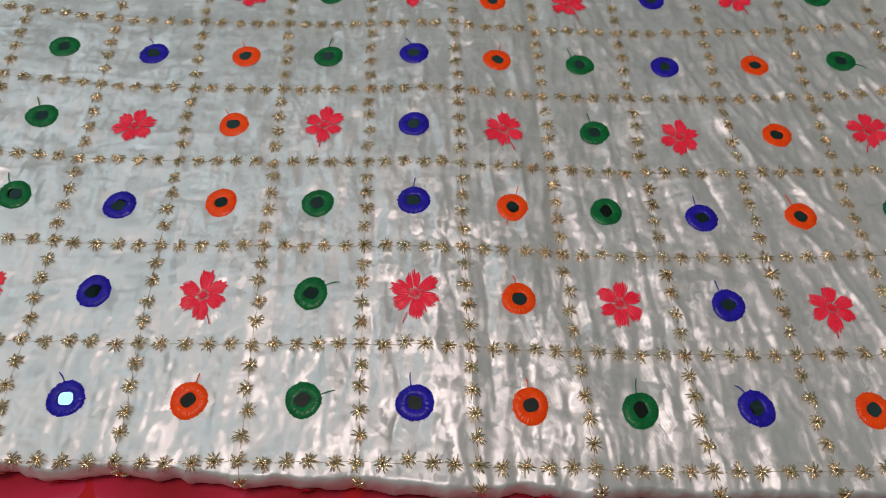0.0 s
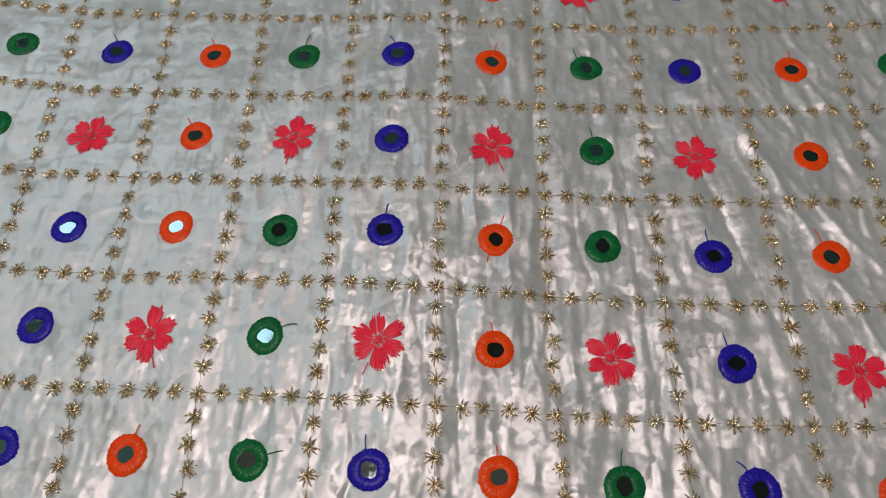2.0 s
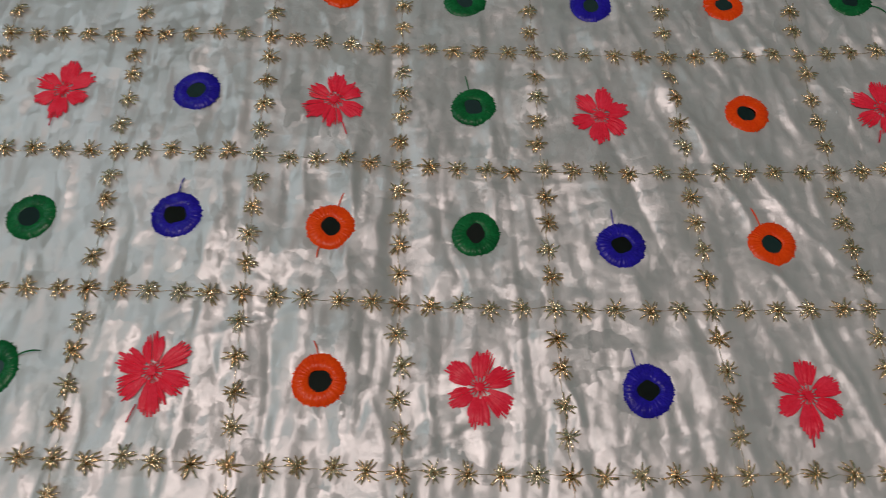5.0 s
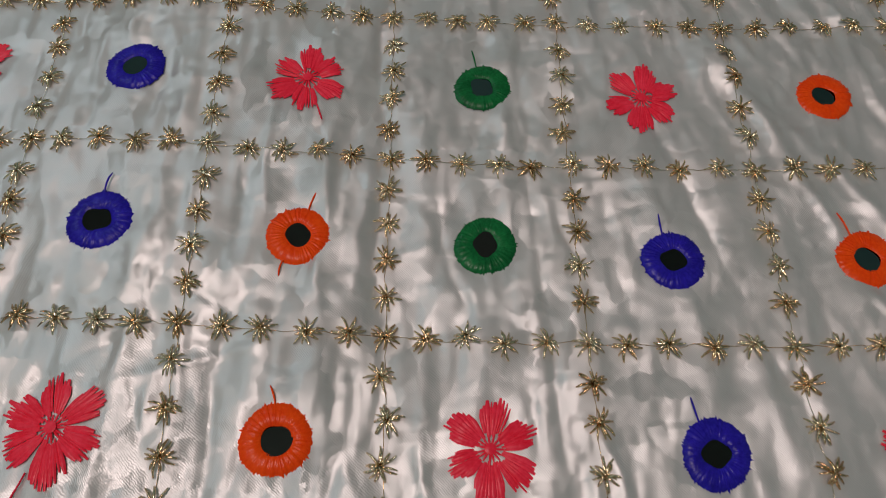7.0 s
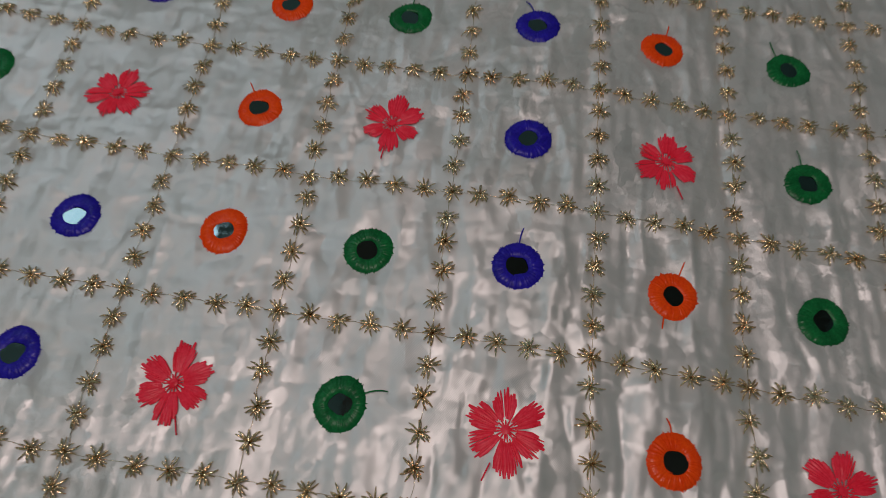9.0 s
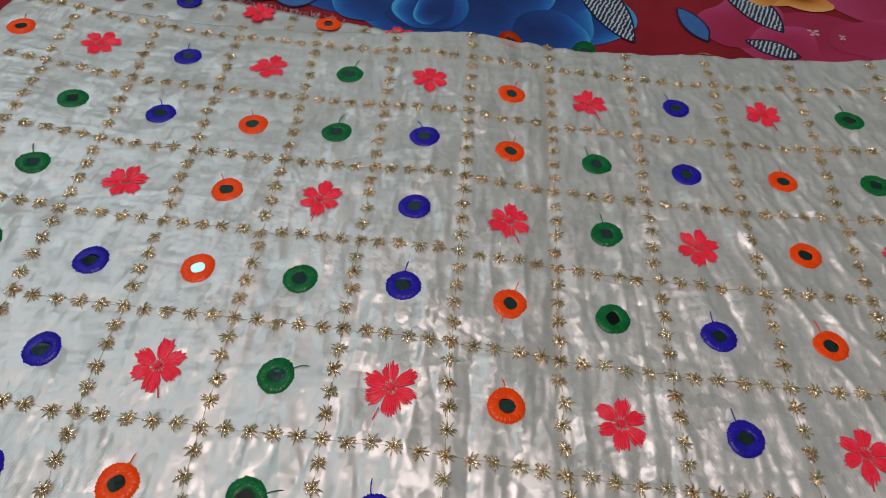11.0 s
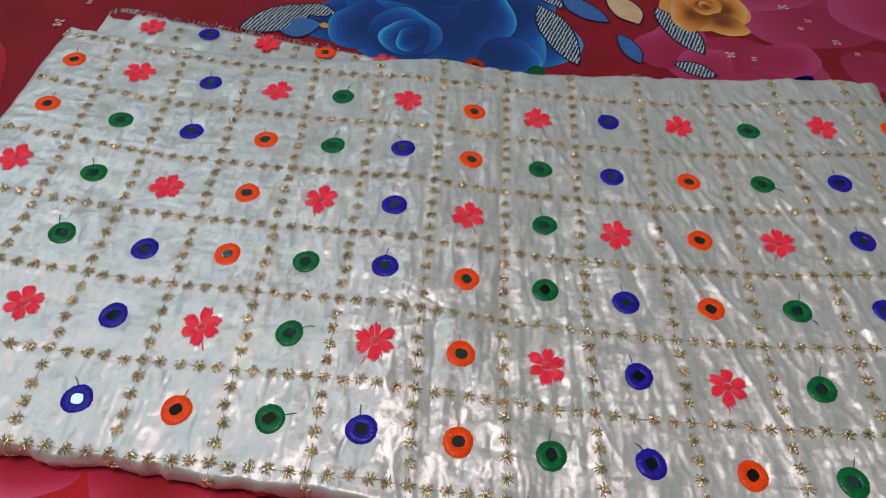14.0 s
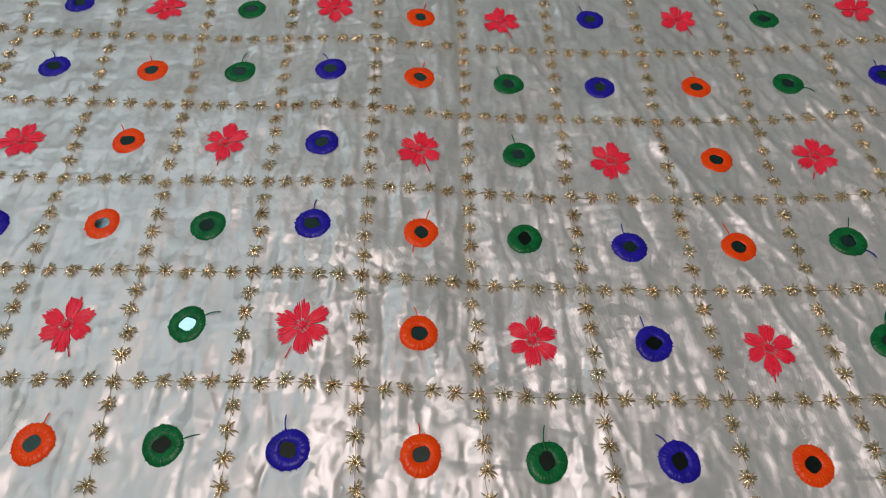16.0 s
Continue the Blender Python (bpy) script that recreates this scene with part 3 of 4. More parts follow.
def mirror_motif(col, row, m):
    k = col % 3
    ring = part("mirror_motif", rnd_motif.choice(RINGS[k]), None, cloth, "%s thread ring round a small mirror" % FLOSS[k][0])
    ring.matrix_world = m @ pose(0, 0, 0.0002, 0, 0, rnd_motif.uniform(0, 360))
    glass = part("mirror", DISC, None, ring, "small round mirror")
    lean = LEAN.get((col, row), (rnd_motif.gauss(2 if row == 0 else -3, 2), rnd_motif.gauss(2.5, 2)))
    glass.matrix_world = Matrix.Translation(m @ Vector((0, 0, 0.0002))) @ pose(0, 0, 0, *lean, 0) if 0 <= row <= 5 else m @ pose(0, 0, 0.0002, *lean, 0)
    turn = TAIL_TURN.get((col, row), rnd_motif.uniform(75, 125))
    if rnd_motif.random() < 0.8 or (col, row) in TAIL_TURN:
        tail = part("thread_tail", rnd_motif.choice(TAILS[k]), None, ring)
        tail.matrix_world = m @ pose(0, 0, 0, 0, 0, turn)
    if (col, row) in ((4, 2), (8, 2), (4, 3)):
        tail = part("thread_tail", TAILS[0 if col == 8 else k][1], None, ring)
        tail.matrix_world = m @ pose(0, 0, 0, 0, 0, -112 if col == 4 else -40)


def strip(points, width, high):
    """One satin stitch: a low ridge along the points (x, y), pointed at its outer end."""
    verts, faces = [], []
    n = len(points)
    for i, (x, y) in enumerate(points):
        x0, y0 = points[max(i - 1, 0)]
        x1, y1 = points[min(i + 1, n - 1)]
        d = math.hypot(x1 - x0, y1 - y0)
        nx, ny = -(y1 - y0) / d, (x1 - x0) / d
        w = width * (0.55 + 0.75 * i / (n - 1)) if i < n - 1 else width * 0.5
        h = high * (1.0 if 0 < i < n - 1 else 0.45)
        verts += [(x - nx * w, y - ny * w, h * 0.45), (x, y, h), (x + nx * w, y + ny * w, h * 0.45)]
    for i in range(n - 1):
        a = 3 * i
        faces += [(a, a + 3, a + 4, a + 1), (a + 1, a + 4, a + 5, a + 2)]
    return verts, faces


def laid_mesh(name, pieces, place, mat):
    """Pieces (x, y, height) laid on the cloth round a place."""
    verts, faces = [], []
    for pv, pf in pieces:
        o = len(verts)
        verts += pv
        faces += [tuple(o + i for i in f) for f in pf]
    me = mesh_of(name, place(np.array(verts)), faces)
    me.materials.append(mat)
    return me


def flower_motif(place, rnd):
    """Six fans of red satin stitches round a knot."""
    lean = rnd.uniform(-12, 12)
    core = []
    for i in range(15):
        a = 2 * math.pi * i / 15 + rnd.uniform(-0.08, 0.08)
        r0, r1 = 0.0003, rnd.uniform(0.0034, 0.0050)
        core.append(strip([(r * math.cos(a), r * math.sin(a)) for r in (r0, 0.0022, r1)], 0.00036, 0.0012))
    knot = [(0.0017 * math.cos(0.7 * i), 0.0017 * math.sin(0.7 * i), 0.0012) for i in range(9)]
    core.append((knot + [(0, 0, 0.0017)], [(i, (i + 1) % 9, 9) for i in range(9)]))
    head = part("flower_motif", laid_mesh("flower_motif", core, place, RED), None, cloth, "red satin-stitched six-petalled flower")
    for p in range(6):
        mid = math.radians(90 + 60 * p + lean + rnd.uniform(-4, 4))
        size = rnd.uniform(0.0128, 0.0150)
        if p in (0, 3):
            size *= 1.06
        fan = []
        count = 9
        for s in range(count):
            f = (s + 0.5) / count * 2 - 1
            spread = 0.43 * f + rnd.uniform(-0.012, 0.012)
            reach = size * (1 - 0.22 * abs(f) ** 2.2) * rnd.uniform(0.88, 1.05)
            a0, a1 = mid + spread * 1.15, mid + spread * 0.92
            r0 = 0.0030 + rnd.uniform(0, 0.0017)
            pts = []
            for q in range(4):
                t = q / 3
                r, a = r0 + (reach - r0) * t, a0 + (a1 - a0) * t
                pts.append((r * math.cos(a), r * math.sin(a)))
            gap = rnd.choice((0.4, 0.55, 0.75, 0.9, 1.0, 1.0))
            fan.append(strip(pts, 0.00090 * gap, 0.0009 + rnd.uniform(-0.0002, 0.0003)))
        part("petal", laid_mesh("petal", fan, place, RED), None, head)
    if rnd.random() < 0.45:
        a = math.radians(rnd.choice((-95, -110, -70)))
        pts = [(r * math.cos(a), r * math.sin(a), 0.0006) for r in (0.012, 0.015, 0.0185)]
        line = tube_mesh("thread_tail", pts, 0.0003, RED)
        co = np.array([v.co for v in line.vertices])
        line.vertices.foreach_set("co", place(co).astype(np.float32).ravel())
        part("thread_tail", line, None, head)


def place_on_cloth(cx, cv):
    def place(co):
        p = cloth_surface(cx + co[:, 0], cv + co[:, 1])
        # outward direction of the rolled edges
        ys, yb = front_edge(cx + co[:, 0]) + BULGE, back_edge(cx + co[:, 0]) - BULGE
        a = np.clip((ys - cv - co[:, 1]) / FOLD, 0, np.pi)
        b = np.clip((cv + co[:, 1] - yb) / BACK_FOLD, 0, np.pi)
        up = co[:, 2] + 0.0002
        p[:, 1] += up * (np.sin(b) - np.sin(a))
        p[:, 2] += up * np.cos(a + b)
        return p
    return place


def place_by(m):
    r, o = np.array(m.to_3x3()), np.array(m.translation)
    return lambda co: co @ r.T + o


rnd_flower = random.Random(8)
for col, row, kind in MOTIFS:
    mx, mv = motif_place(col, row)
    if row == -1 and kind == "mirror":
        continue
    if row == 6:
        mv = mv + 0.004
    if not (-0.362 < mx < (0.398 if row == 5 else 0.385)):
        continue
    if kind == "mirror":
        if row == 6 and col not in (4, 5, 9):
            continue
        mirror_motif(col, row, cloth_frame(float(mx), float(mv)))
    else:
        flower_motif(place_on_cloth(float(mx), float(mv)), rnd_flower)
# the lower fold's own row
for i, x in enumerate((-0.298, -0.240, -0.181, -0.123, -0.066)):
    y = (0.391, 0.387, 0.382, 0.376, 0.370)[i]
    if i % 2 == 0:
        flower_motif(place_by(lower_frame(x, y)), rnd_flower)
    else:
        mirror_motif(0 if i == 1 else 1, 9, lower_frame(x, y))


# gold stars and the thread that links them
def star_mesh(seed):
    """A star of arched gold wire stitches about one knot."""
    rnd = random.Random(seed)
    verts, faces = [(0, 0, 0.0013)], []
    count = rnd.choice((12, 13, 14))
    for i in range(count):
        a = 2 * math.pi * i / count + rnd.uniform(-0.2, 0.2)
        reach, w, h = rnd.uniform(0.0034, 0.0054), rnd.uniform(0.00032, 0.00048), rnd.uniform(0.0006, 0.0014)
        bend = rnd.uniform(-0.25, 0.25)
        o = len(verts)
        for q, (f, up, fat) in enumerate(((0.04, 0.75, 0.8), (0.35, 1.0, 1.0), (0.7, 0.7, 1.0), (1.0, 0.12, 0.6))):
            b = a + bend * f * f
            ux, uy, r = math.cos(b), math.sin(b), reach * f
            for s in range(5):
                t = 2 * math.pi * s / 5 + 0.3
                verts.append((r * ux - w * fat * math.cos(t) * uy, r * uy + w * fat * math.cos(t) * ux, h * up + w * fat * math.sin(t)))
            if q:
                p = o + 5 * (q - 1)
                faces += [(p + s, p + (s + 1) % 5, p + 5 + (s + 1) % 5, p + 5 + s) for s in range(5)]
        faces += [tuple(o + 15 + s for s in range(5)), (0, o, o + 1), (0, o + 1, o + 2)]
    me = mesh_of("gold_star", verts, faces)
    me.materials.append(GOLD)
    return me


STARS = [star_mesh(200 + i) for i in range(6)]
rnd_star = random.Random(12)
spots = []
for k in range(-1, 7):
    r = k + 0.5
    for s in range(-14, 54):
        spots.append((s * 0.2 + 0.1, r))
for k in range(-2, 11):
    for row in range(-1, 7):
        for j in range(1, 5):
            spots.append((k + 0.5, row - 0.5 + 0.2 * j + 0.01))
near, rest = [], []
for c, r in spots:
    x, v = flat_place(c, r)
    x, v = float(x) + rnd_star.gauss(0, 0.0005), float(v) + rnd_star.gauss(0, 0.0005)
    if not (left_edge(np.array(v)) + 0.004 < x < right_edge(np.array(v)) - 0.003):
        continue
    if not (float(front_edge(x)) - 0.010 < v < float(back_edge(x)) + 0.003):
        continue
    m = cloth_frame(x, v, 0.0025) @ pose(0, 0, 0.0005, rnd_star.gauss(0, 5), rnd_star.gauss(0, 5), rnd_star.uniform(0, 360))
    me = rnd_star.choice(STARS)
    (near if -0.06 < x < 0.19 and 0.02 < v < 0.22 and len(near) < 290 else rest).append((m, me))
for k in range(4):
    for y in (-0.010, 0.004):
        x = -0.269 + 0.0585 * k
        rest.append((lower_frame(x, 0.384 - 0.0055 * k + y) @ pose(0, 0, 0.0006, 0, 0, 40 * k), STARS[k]))
for m, me in near:
    part("gold_star", me, None, cloth).matrix_world = m
verts, faces = [], []
for m, me in rest:
    o = len(verts)
    verts += [m @ v.co for v in me.vertices]
    faces += [tuple(o + i for i in p.vertices) for p in me.polygons]
tagged(part("gold_embroidery", mesh_of("gold_embroidery", verts, faces), GOLD, cloth, "rows of small gold thread stars"), kind="stuff")


def gold_line(cs, rs):
    pts = []
    for i, (c, r) in enumerate(zip(cs, rs)):
        x, v = flat_place(c, r)
        x, v = float(x) + rnd_star.gauss(0, 0.00035), float(v) + rnd_star.gauss(0, 0.00035)
        if left_edge(np.array(v)) + 0.003 < x < right_edge(np.array(v)) - 0.002 and float(front_edge(x)) - 0.010 < v < float(back_edge(x)) + 0.003:
            pts.append(cloth_frame(x, v, 0.0025) @ Vector((0, 0, 0.0004)))
    if len(pts) > 3:
        part("gold_thread", tube_mesh("gold_thread", pts, 0.0001, GOLD, 4), None, cloth)


for k in range(0, 7):
    cs = np.arange(-2.9, 10.7, 0.067)
    gold_line(cs, np.full(len(cs), k - 0.5))
for k in range(-2, 11):
    rs = np.arange(-1.0, 6.3, 0.067)
    gold_line(np.full(len(rs), k + 0.5), rs)

# frayed threads on the cut edge of the lower fold
rnd_fray = random.Random(3)
fray_verts, fray_faces = [], []
for _ in range(150):
    x = rnd_fray.uniform(-0.347, -0.10) if rnd_fray.random() < 0.75 else rnd_fray.uniform(-0.347, -0.32)
    y = float(np.interp(x, *LOWER_FAR))
    z = -0.0138
    a = math.radians(rnd_fray.uniform(40, 140))
    long = rnd_fray.uniform(0.002, 0.006)
    pts = [(x, y - 0.002, z), (x + long * 0.5 * math.cos(a), y + long * 0.5 * math.sin(a), z + 0.001), (x + long * math.cos(a), y + long * math.sin(a), z + rnd_fray.uniform(-0.001, 0.002))]
    t = tube_mesh("fray", pts, 0.00018, SATIN, 3)
    o = len(fray_verts)
    fray_verts += [v.co.copy() for v in t.vertices]
    fray_faces += [tuple(o + i for i in p.vertices) for p in t.polygons]
    bpy.data.meshes.remove(t)
tagged(part("frayed_threads", mesh_of("frayed_threads", fray_verts, fray_faces), SATIN, cloth), kind="stuff")

# ---- the printed plush blanket ----
blanket = tagged(new("plush_blanket"), "red plush blanket printed with blue, yellow and pink roses", "blanket")
BX0, BX1, BY0, BY1 = -1.0, 1.15, -0.95, 1.25


def blanket_top(x, y):
    x, y = np.asarray(x, float), np.asarray(y, float)
    away = 1 - np.exp(-((x / 0.5) ** 4 + ((y - 0.16) / 0.26) ** 4))
    h = 0.007 * value_noise(x * 6 + 2, y * 5, 81) + 0.002 * value_noise(x * 13, y * 15, 82)
    return -0.0178 + h * (0.08 + 0.92 * away)


def blanket_body():
    nu, nv = 400, 400
    s, t = np.meshgrid(np.linspace(0, 1, nu), np.linspace(0, 1, nv), indexing="ij")
    x, y = BX0 + s * (BX1 - BX0), BY0 + t * (BY1 - BY0)
    rim = np.minimum(np.minimum(x - BX0, BX1 - x), np.minimum(y - BY0, BY1 - y))
    top = np.stack([x, y, blanket_top(x, y) - 0.014 * (1 - smooth_step(0, 0.02, rim))], -1).reshape(-1, 3)
    low = top.copy()
    low[:, 2] = FLOOR_Z + 0.0005
    n = nu * nv
    faces = grid_faces(nu, nv)
    ring = [i * nv for i in range(nu)] + [(nu - 1) * nv + j for j in range(1, nv)] + [i * nv + nv - 1 for i in range(nu - 2, -1, -1)] + [j for j in range(nv - 2, 0, -1)]
    faces += [(b, a, a + n, b + n) for a, b in zip(ring, ring[1:] + ring[:1])]
    return mesh_of("plush_cover", np.vstack([top, low]), faces)


part("plush_cover", blanket_body(), RED_PLUSH, blanket)

BLUE_DYE = plush_material("blue_rose_dye", [(0.0, (0.004, 0.022, 0.13)), (0.45, (0.009, 0.065, 0.30)), (0.75, (0.014, 0.14, 0.45)), (1.0, (0.05, 0.34, 0.62))], scale=40.0)
PINK_DYE = plush_material("pink_rose_dye", [(0.0, (0.25, 0.008, 0.034)), (0.5, (0.36, 0.022, 0.09)), (1.0, (0.44, 0.055, 0.17))], scale=20.0)
ROSY_DYE = plush_material("rosy_dye", [(0.0, (0.30, 0.005, 0.012)), (0.5, (0.52, 0.018, 0.06)), (1.0, (0.68, 0.09, 0.19))], scale=20.0)
YELLOW_DYE = plush_material("yellow_rose_dye", [(0.0, (0.16, 0.035, 0.006)), (0.4, (0.55, 0.20, 0.03)), (1.0, (0.72, 0.38, 0.12))], scale=60.0)
CREAM_DYE = plush_material("cream_dye", plain=((0.55, 0.36, 0.20), (0.66, 0.47, 0.28)), scale=90.0)
WHITE_DYE = plush_material("white_dye", plain=((0.5, 0.30, 0.33), (0.62, 0.42, 0.44)), scale=90.0)
HATCH = hatch_material("hatched_leaf_dye", (0.004, 0.008, 0.045), (0.42, 0.50, 0.55), 90.0, 0.35)
BLUE_HATCH = hatch_material("blue_leaf_dye", (0.012, 0.06, 0.26), (0.04, 0.18, 0.48), 150.0, 0.6)
NAVY = plush_material("navy_dye", plain=((0.004, 0.006, 0.03), (0.007, 0.010, 0.05)), scale=60.0)
LEVEL = [0]


def print_patch(name, parent, mat, outline, dye, label=""):
    """A dyed area of the blanket: outline(angle) gives x, y; dye(ring, angle) its tone from 0 to 1."""
    LEVEL[0] += 1
    n, rings = 56, 14
    cx = sum(outline(2 * math.pi * i / n)[0] for i in range(n)) / n
    cy = sum(outline(2 * math.pi * i / n)[1] for i in range(n)) / n
    xy, tone = [(cx, cy)], [dye(0.0, 0.0)]
    for q in range(1, rings + 1):
        f = q / rings
        for i in range(n):
            a = 2 * math.pi * i / n
            ox, oy = outline(a)
            xy.append((cx + f * (ox - cx), cy + f * (oy - cy)))
            tone.append(dye(f, a))
    xy = np.array(xy)
    z = blanket_top(xy[:, 0], xy[:, 1]) + 0.0003 + 0.00004 * LEVEL[0]
    faces = [(0, 1 + i, 1 + (i + 1) % n) for i in range(n)]
    for q in range(rings - 1):
        o = 1 + q * n
        faces += [(o + i, o + n + i, o + n + (i + 1) % n, o + (i + 1) % n) for i in range(n)]
    me = mesh_of(name, np.column_stack([xy, z]), faces)
    at = me.attributes.new("dye", "FLOAT", "POINT")
    at.data.foreach_set("value", np.clip(tone, 0, 1).astype(np.float32))
    return part(name, me, mat, parent, label)


def blob(cx, cy, rx, ry, turn=0.0, wob=0.08, seed=0, point=0.0):
    rnd = random.Random(seed * 7 + 1)
    ph = [rnd.uniform(0, 6.28) for _ in range(3)]
    ct, st = math.cos(math.radians(turn)), math.sin(math.radians(turn))

    def outline(a):
        k = 1 + wob * (math.sin(2 * a + ph[0]) + 0.7 * math.sin(3 * a + ph[1]) + 0.4 * math.sin(5 * a + ph[2]))
        u, w = rx * k * math.cos(a), ry * k * math.sin(a) * (1 - point * abs(math.cos(a)) ** 3)
        return cx + u * ct - w * st, cy + u * st + w * ct
    return outline


def lit_edge(at, power=2.0, low=0.1, high=1.0):
    """Tone that grows towards one side of the rim."""
    def dye(f, a):
        return low + (high - low) * (f ** power) * (0.5 + 0.5 * math.cos(a - math.radians(at)))
    return dye


def leaf(name, x0, y0, x1, y1, wide, mat, seed, label=""):
    LEVEL[0] = 16
    half = math.hypot(x1 - x0, y1 - y0) / 2
    turn = math.degrees(math.atan2(y1 - y0, x1 - x0))
    head = print_patch(name, blanket, NAVY, blob((x0 + x1) / 2, (y0 + y1) / 2, half + 0.002, wide + 0.0018, turn, 0.04, seed, 0.55), lambda f, a: f, label)
    print_patch("leaf_fill", head, mat, blob((x0 + x1) / 2, (y0 + y1) / 2, half, wide, turn, 0.04, seed, 0.55), lambda f, a: f)
    return head


# behind the cloth: pink blooms first, then the blue and the yellow rose
for i, (x, y, sx, sy, tn) in enumerate([(0.43, 0.60, 0.13, 0.10, 10), (0.37, 0.52, 0.09, 0.06, 30), (0.50, 0.52, 0.10, 0.055, -15), (0.29, 0.415, 0.075, 0.045, 5), (0.44, 0.425, 0.05, 0.035, -20), (0.22, 0.44, 0.04, 0.035, 40), (0.62, 0.50, 0.09, 0.07, 0), (0.58, 0.66, 0.12, 0.09, 20)]):
    print_patch("pink_bloom", blanket, PINK_DYE, blob(x, y, sx, sy, tn, 0.10, 300 + i), lit_edge(60 + 70 * i, 1.4, 0.25, 0.95))
for i, (x, y, sx, sy, tn) in enumerate([(0.345, 0.575, 0.07, 0.05, 35), (0.47, 0.63, 0.07, 0.05, -25), (0.53, 0.55, 0.05, 0.04, 60), (0.33, 0.43, 0.038, 0.028, 10), (0.25, 0.41, 0.035, 0.025, 70)]):
    print_patch("pink_bloom", blanket, PINK_DYE, blob(x, y, sx, sy, tn, 0.09, 330 + i), lit_edge(200 + 50 * i, 2.0, 0.35, 1.0))

LEVEL[0] = 2
blue_rose = print_patch("blue_rose", blanket, BLUE_DYE, blob(-0.02, 0.475, 0.115, 0.105, 0, 0.05, 400), lambda f, a: 0.2 + 0.15 * f, "large printed blue rose")
for i, (x, y, sx, sy, tn, at, hi) in enumerate([
        (-0.035, 0.56, 0.085, 0.05, 0, 90, 0.6), (-0.095, 0.50, 0.045, 0.04, 30, 120, 0.75), (0.035, 0.525, 0.045, 0.05, -20, 45, 0.85),
        (-0.125, 0.435, 0.035, 0.035, 10, 170, 0.7), (0.085, 0.435, 0.042, 0.045, -10, 0, 0.9), (0.045, 0.42, 0.048, 0.055, 10, 0, 0.8),
        (-0.06, 0.475, 0.06, 0.035, 10, 100, 0.7), (0.01, 0.435, 0.04, 0.055, 0, 0, 0.95), (-0.07, 0.425, 0.05, 0.05, 20, 150, 0.85),
        (0.07, 0.475, 0.03, 0.045, -15, 30, 0.75), (0.03, 0.47, 0.028, 0.05, 5, 10, 0.9), (-0.02, 0.505, 0.05, 0.028, 0, 80, 0.75), (-0.075, 0.545, 0.03, 0.03, 20, 140, 0.7), (0.02, 0.56, 0.035, 0.04, -10, 20, 0.7), (-0.10, 0.43, 0.03, 0.04, 0, 190, 0.8), (0.055, 0.40, 0.03, 0.035, 0, -20, 0.85), (-0.052, 0.425, 0.036, 0.04, 0, 60, 0.8), (-0.05, 0.418, 0.025, 0.03, 0, 170, 1.0), (-0.045, 0.415, 0.014, 0.02, 0, 200, 1.0)]):
    print_patch("petal", blue_rose, BLUE_DYE, blob(x, y, sx, sy, tn, 0.07, 410 + i), lit_edge(at, 1.9, 0.05, hi * 1.15))

LEVEL[0] = 13
yellow_rose = print_patch("yellow_rose", blanket, YELLOW_DYE, blob(0.262, 0.515, 0.045, 0.05, -20, 0.07, 500), lambda f, a: 0.45 + 0.3 * f, "printed yellow rose with brown lines")
for i, (x, y, sx, sy, tn, at) in enumerate([(0.24, 0.54, 0.022, 0.026, 20, 120), (0.275, 0.548, 0.026, 0.02, -10, 60), (0.29, 0.515, 0.02, 0.03, 0, 0), (0.28, 0.482, 0.026, 0.018, -20, -60), (0.245, 0.50, 0.022, 0.03, 0, 190), (0.264, 0.525, 0.02, 0.02, 0, 100), (0.266, 0.515, 0.014, 0.015, 0, -60), (0.265, 0.52, 0.007, 0.008, 0, 100)]):
    print_patch("petal", yellow_rose, YELLOW_DYE, blob(x, y, sx, sy, tn, 0.08, 510 + i), lit_edge(at, 1.2, 0.02, 1.1))

leaf("hatched_leaf", -0.212, 0.405, -0.150, 0.452, 0.020, HATCH, 1, "navy leaf hatched in white")
leaf("blue_leaf", -0.178, 0.410, -0.138, 0.424, 0.015, BLUE_HATCH, 2)
leaf("hatched_leaf", -0.168, 0.452, -0.128, 0.446, 0.011, HATCH, 12, "navy leaf hatched in white")
print_patch("orange_dot", blanket, YELLOW_DYE, blob(-0.134, 0.423, 0.0045, 0.0045, 0, 0.1, 13), lambda f, a: 0.6)
leaf("hatched_leaf", 0.055, 0.558, 0.108, 0.488, 0.013, HATCH, 3, "navy leaf hatched in white")
leaf("hatched_leaf", 0.083, 0.490, 0.124, 0.398, 0.015, HATCH, 4, "navy leaf hatched in white")
leaf("blue_leaf", 0.108, 0.508, 0.155, 0.470, 0.013, BLUE_HATCH, 5)
leaf("cream_leaf", 0.163, 0.525, 0.188, 0.472, 0.016, CREAM_DYE, 6, "pale cream printed leaf")
leaf("hatched_leaf", 0.178, 0.530, 0.235, 0.550, 0.012, HATCH, 7, "navy leaf hatched in white")
leaf("hatched_leaf", 0.212, 0.505, 0.250, 0.430, 0.015, HATCH, 8, "navy leaf hatched in white")
leaf("blue_leaf", 0.166, 0.448, 0.186, 0.408, 0.009, BLUE_HATCH, 9)
leaf("hatched_leaf", 0.220, 0.412, 0.258, 0.398, 0.009, HATCH, 10, "navy leaf hatched in white")
leaf("blue_leaf", -0.50, 0.462, -0.465, 0.450, 0.012, BLUE_HATCH, 11)


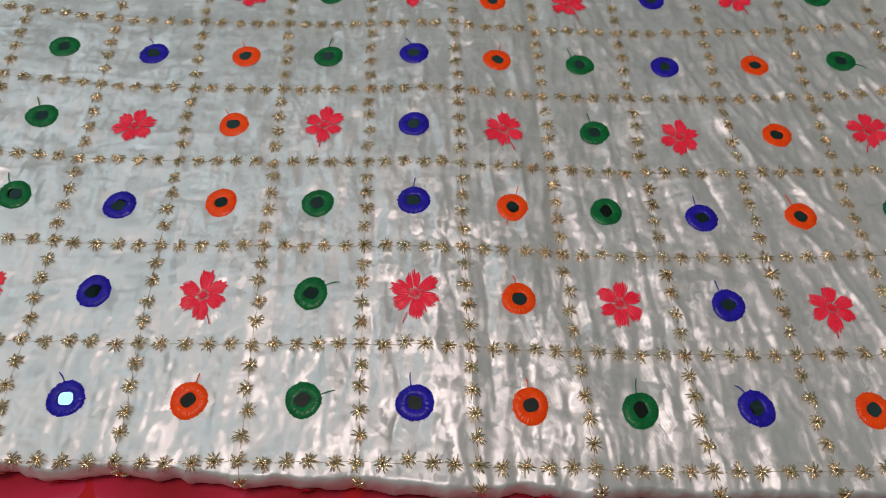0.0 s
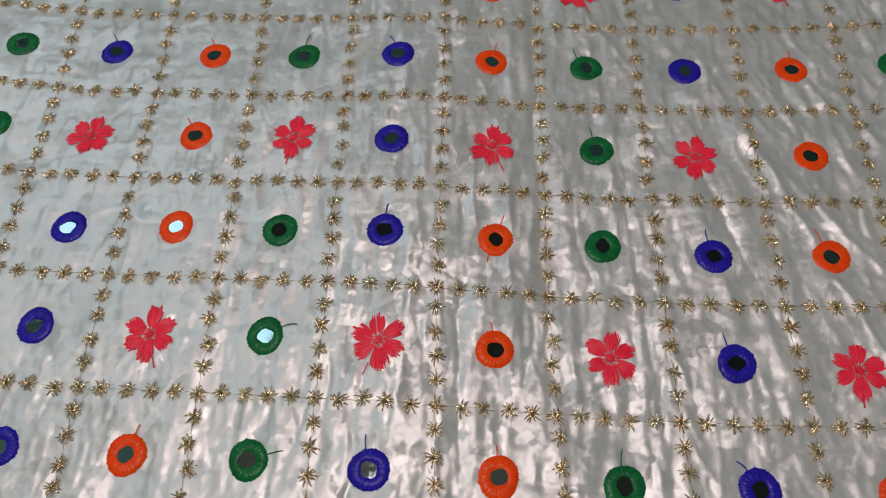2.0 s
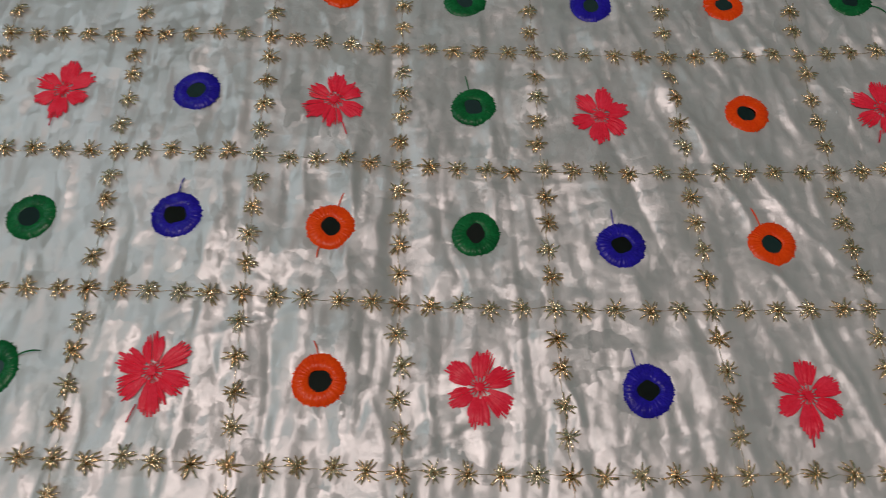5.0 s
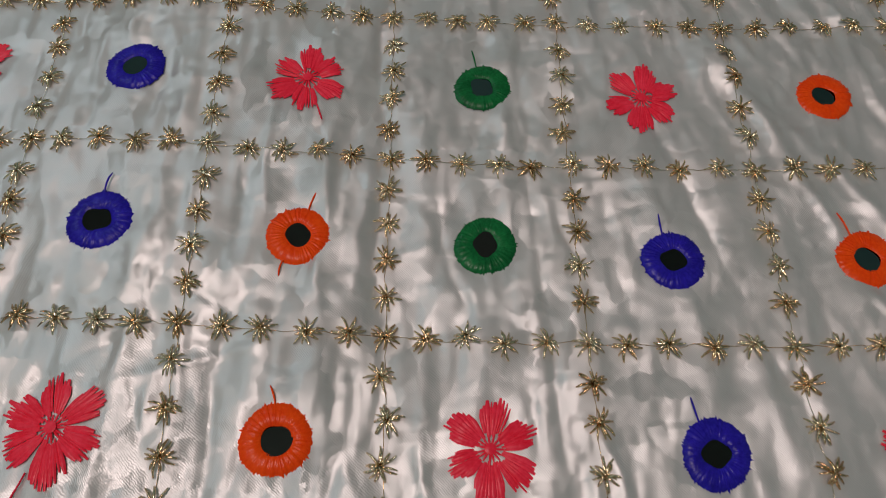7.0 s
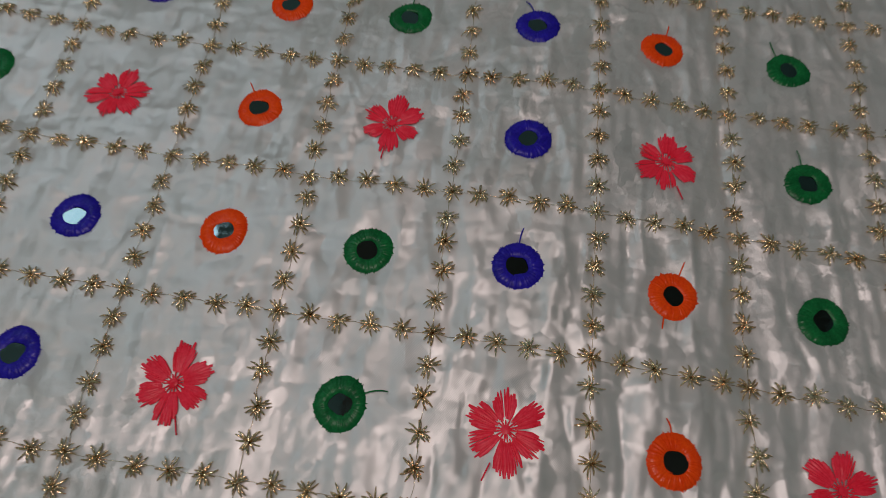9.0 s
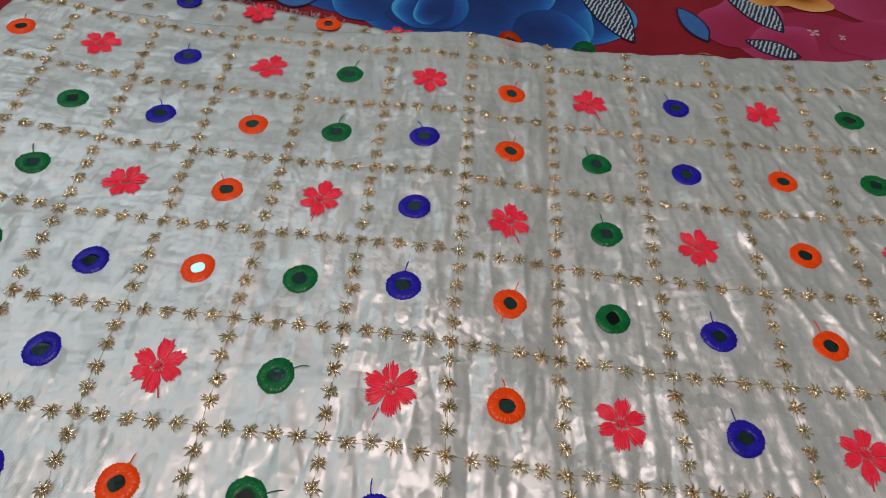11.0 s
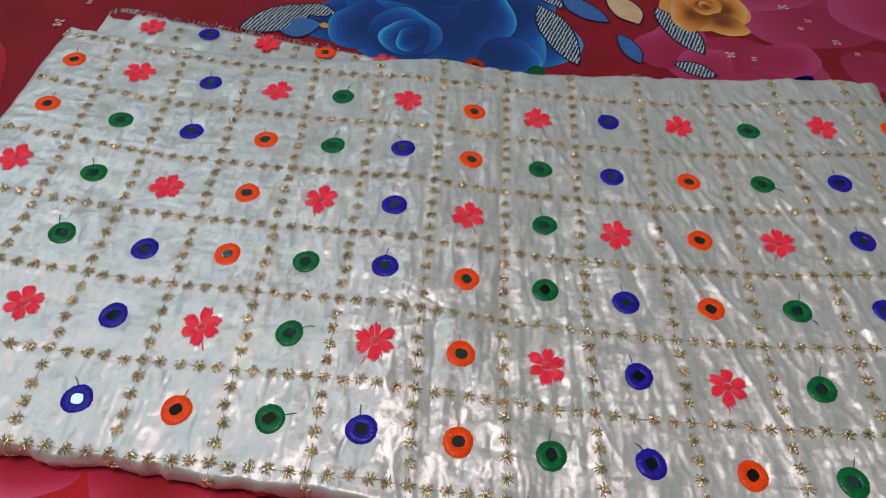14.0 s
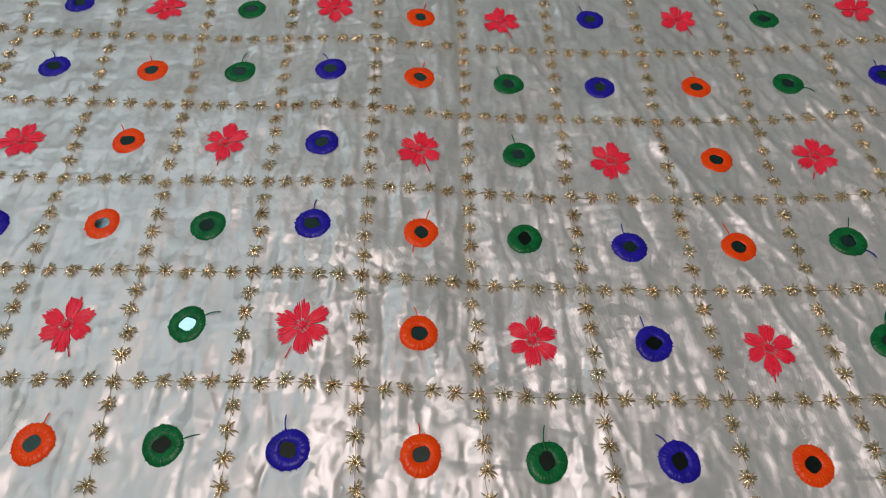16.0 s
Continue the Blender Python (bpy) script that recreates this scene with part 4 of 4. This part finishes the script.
def sprig(x, y, s, seed):
    """Tiny white printed blossom of four dots."""
    rnd = random.Random(seed)
    LEVEL[0] = 14
    head = print_patch("white_sprig", blanket, WHITE_DYE, blob(x, y, 0.22 * s, 0.22 * s, 0, 0.1, seed), lambda f, a: f)
    for i in range(4):
        a = math.radians(90 * i + rnd.uniform(-20, 20) + 45)
        print_patch("dot", head, WHITE_DYE, blob(x + 0.6 * s * math.cos(a), y + 0.6 * s * math.sin(a), 0.30 * s, 0.26 * s, 0, 0.12, seed + i), lambda f, a: f)


for i, (x, y, s) in enumerate([(-0.384, 0.437, 0.006), (-0.39, 0.385, 0.007), (-0.425, 0.452, 0.004), (-0.372, 0.420, 0.004), (-0.205, 0.492, 0.006), (-0.193, 0.478, 0.004), (-0.232, 0.477, 0.003), (-0.31, 0.487, 0.004), (0.352, 0.53, 0.007), (0.335, 0.552, 0.004), (0.372, 0.505, 0.005), (0.36, 0.488, 0.004), (0.392, 0.468, 0.006), (0.277, 0.432, 0.006), (0.30, 0.428, 0.004), (0.41, 0.452, 0.004)]):
    sprig(x, y, s, 600 + 10 * i)

# beside and before the cloth: rosy petals
LEVEL[0] = 0
SCARLET_DYE = plush_material("scarlet_dye", [(0.0, (0.22, 0.004, 0.010)), (0.5, (0.46, 0.006, 0.012)), (1.0, (0.58, 0.010, 0.02))], scale=24.0)
print_patch("scarlet_petal", blanket, SCARLET_DYE, blob(-0.20, -0.10, 0.28, 0.11, 0, 0.06, 690), lambda f, a: 0.8 - 0.6 * f ** 3)
for i, (x, y, sx, sy, tn, at) in enumerate([(-0.45, 0.27, 0.06, 0.09, 10, 180), (-0.50, 0.36, 0.05, 0.06, 0, 90), (-0.42, 0.20, 0.05, 0.05, 0, 200),
                                            (-0.235, -0.030, 0.040, 0.026, -8, -90), (-0.150, -0.040, 0.042, 0.030, -8, -80), (-0.085, -0.058, 0.030, 0.032, -10, -90), (-0.30, -0.02, 0.035, 0.03, 0, -90), (-0.01, -0.06, 0.05, 0.035, 0, -90), (-0.19, -0.115, 0.05, 0.025, 10, 90)]):
    print_patch("rosy_petal", blanket, ROSY_DYE, blob(x, y, sx, sy, tn, 0.08, 700 + i), lit_edge(at, 1.5, 0.05, 1.0))

added_pendant()
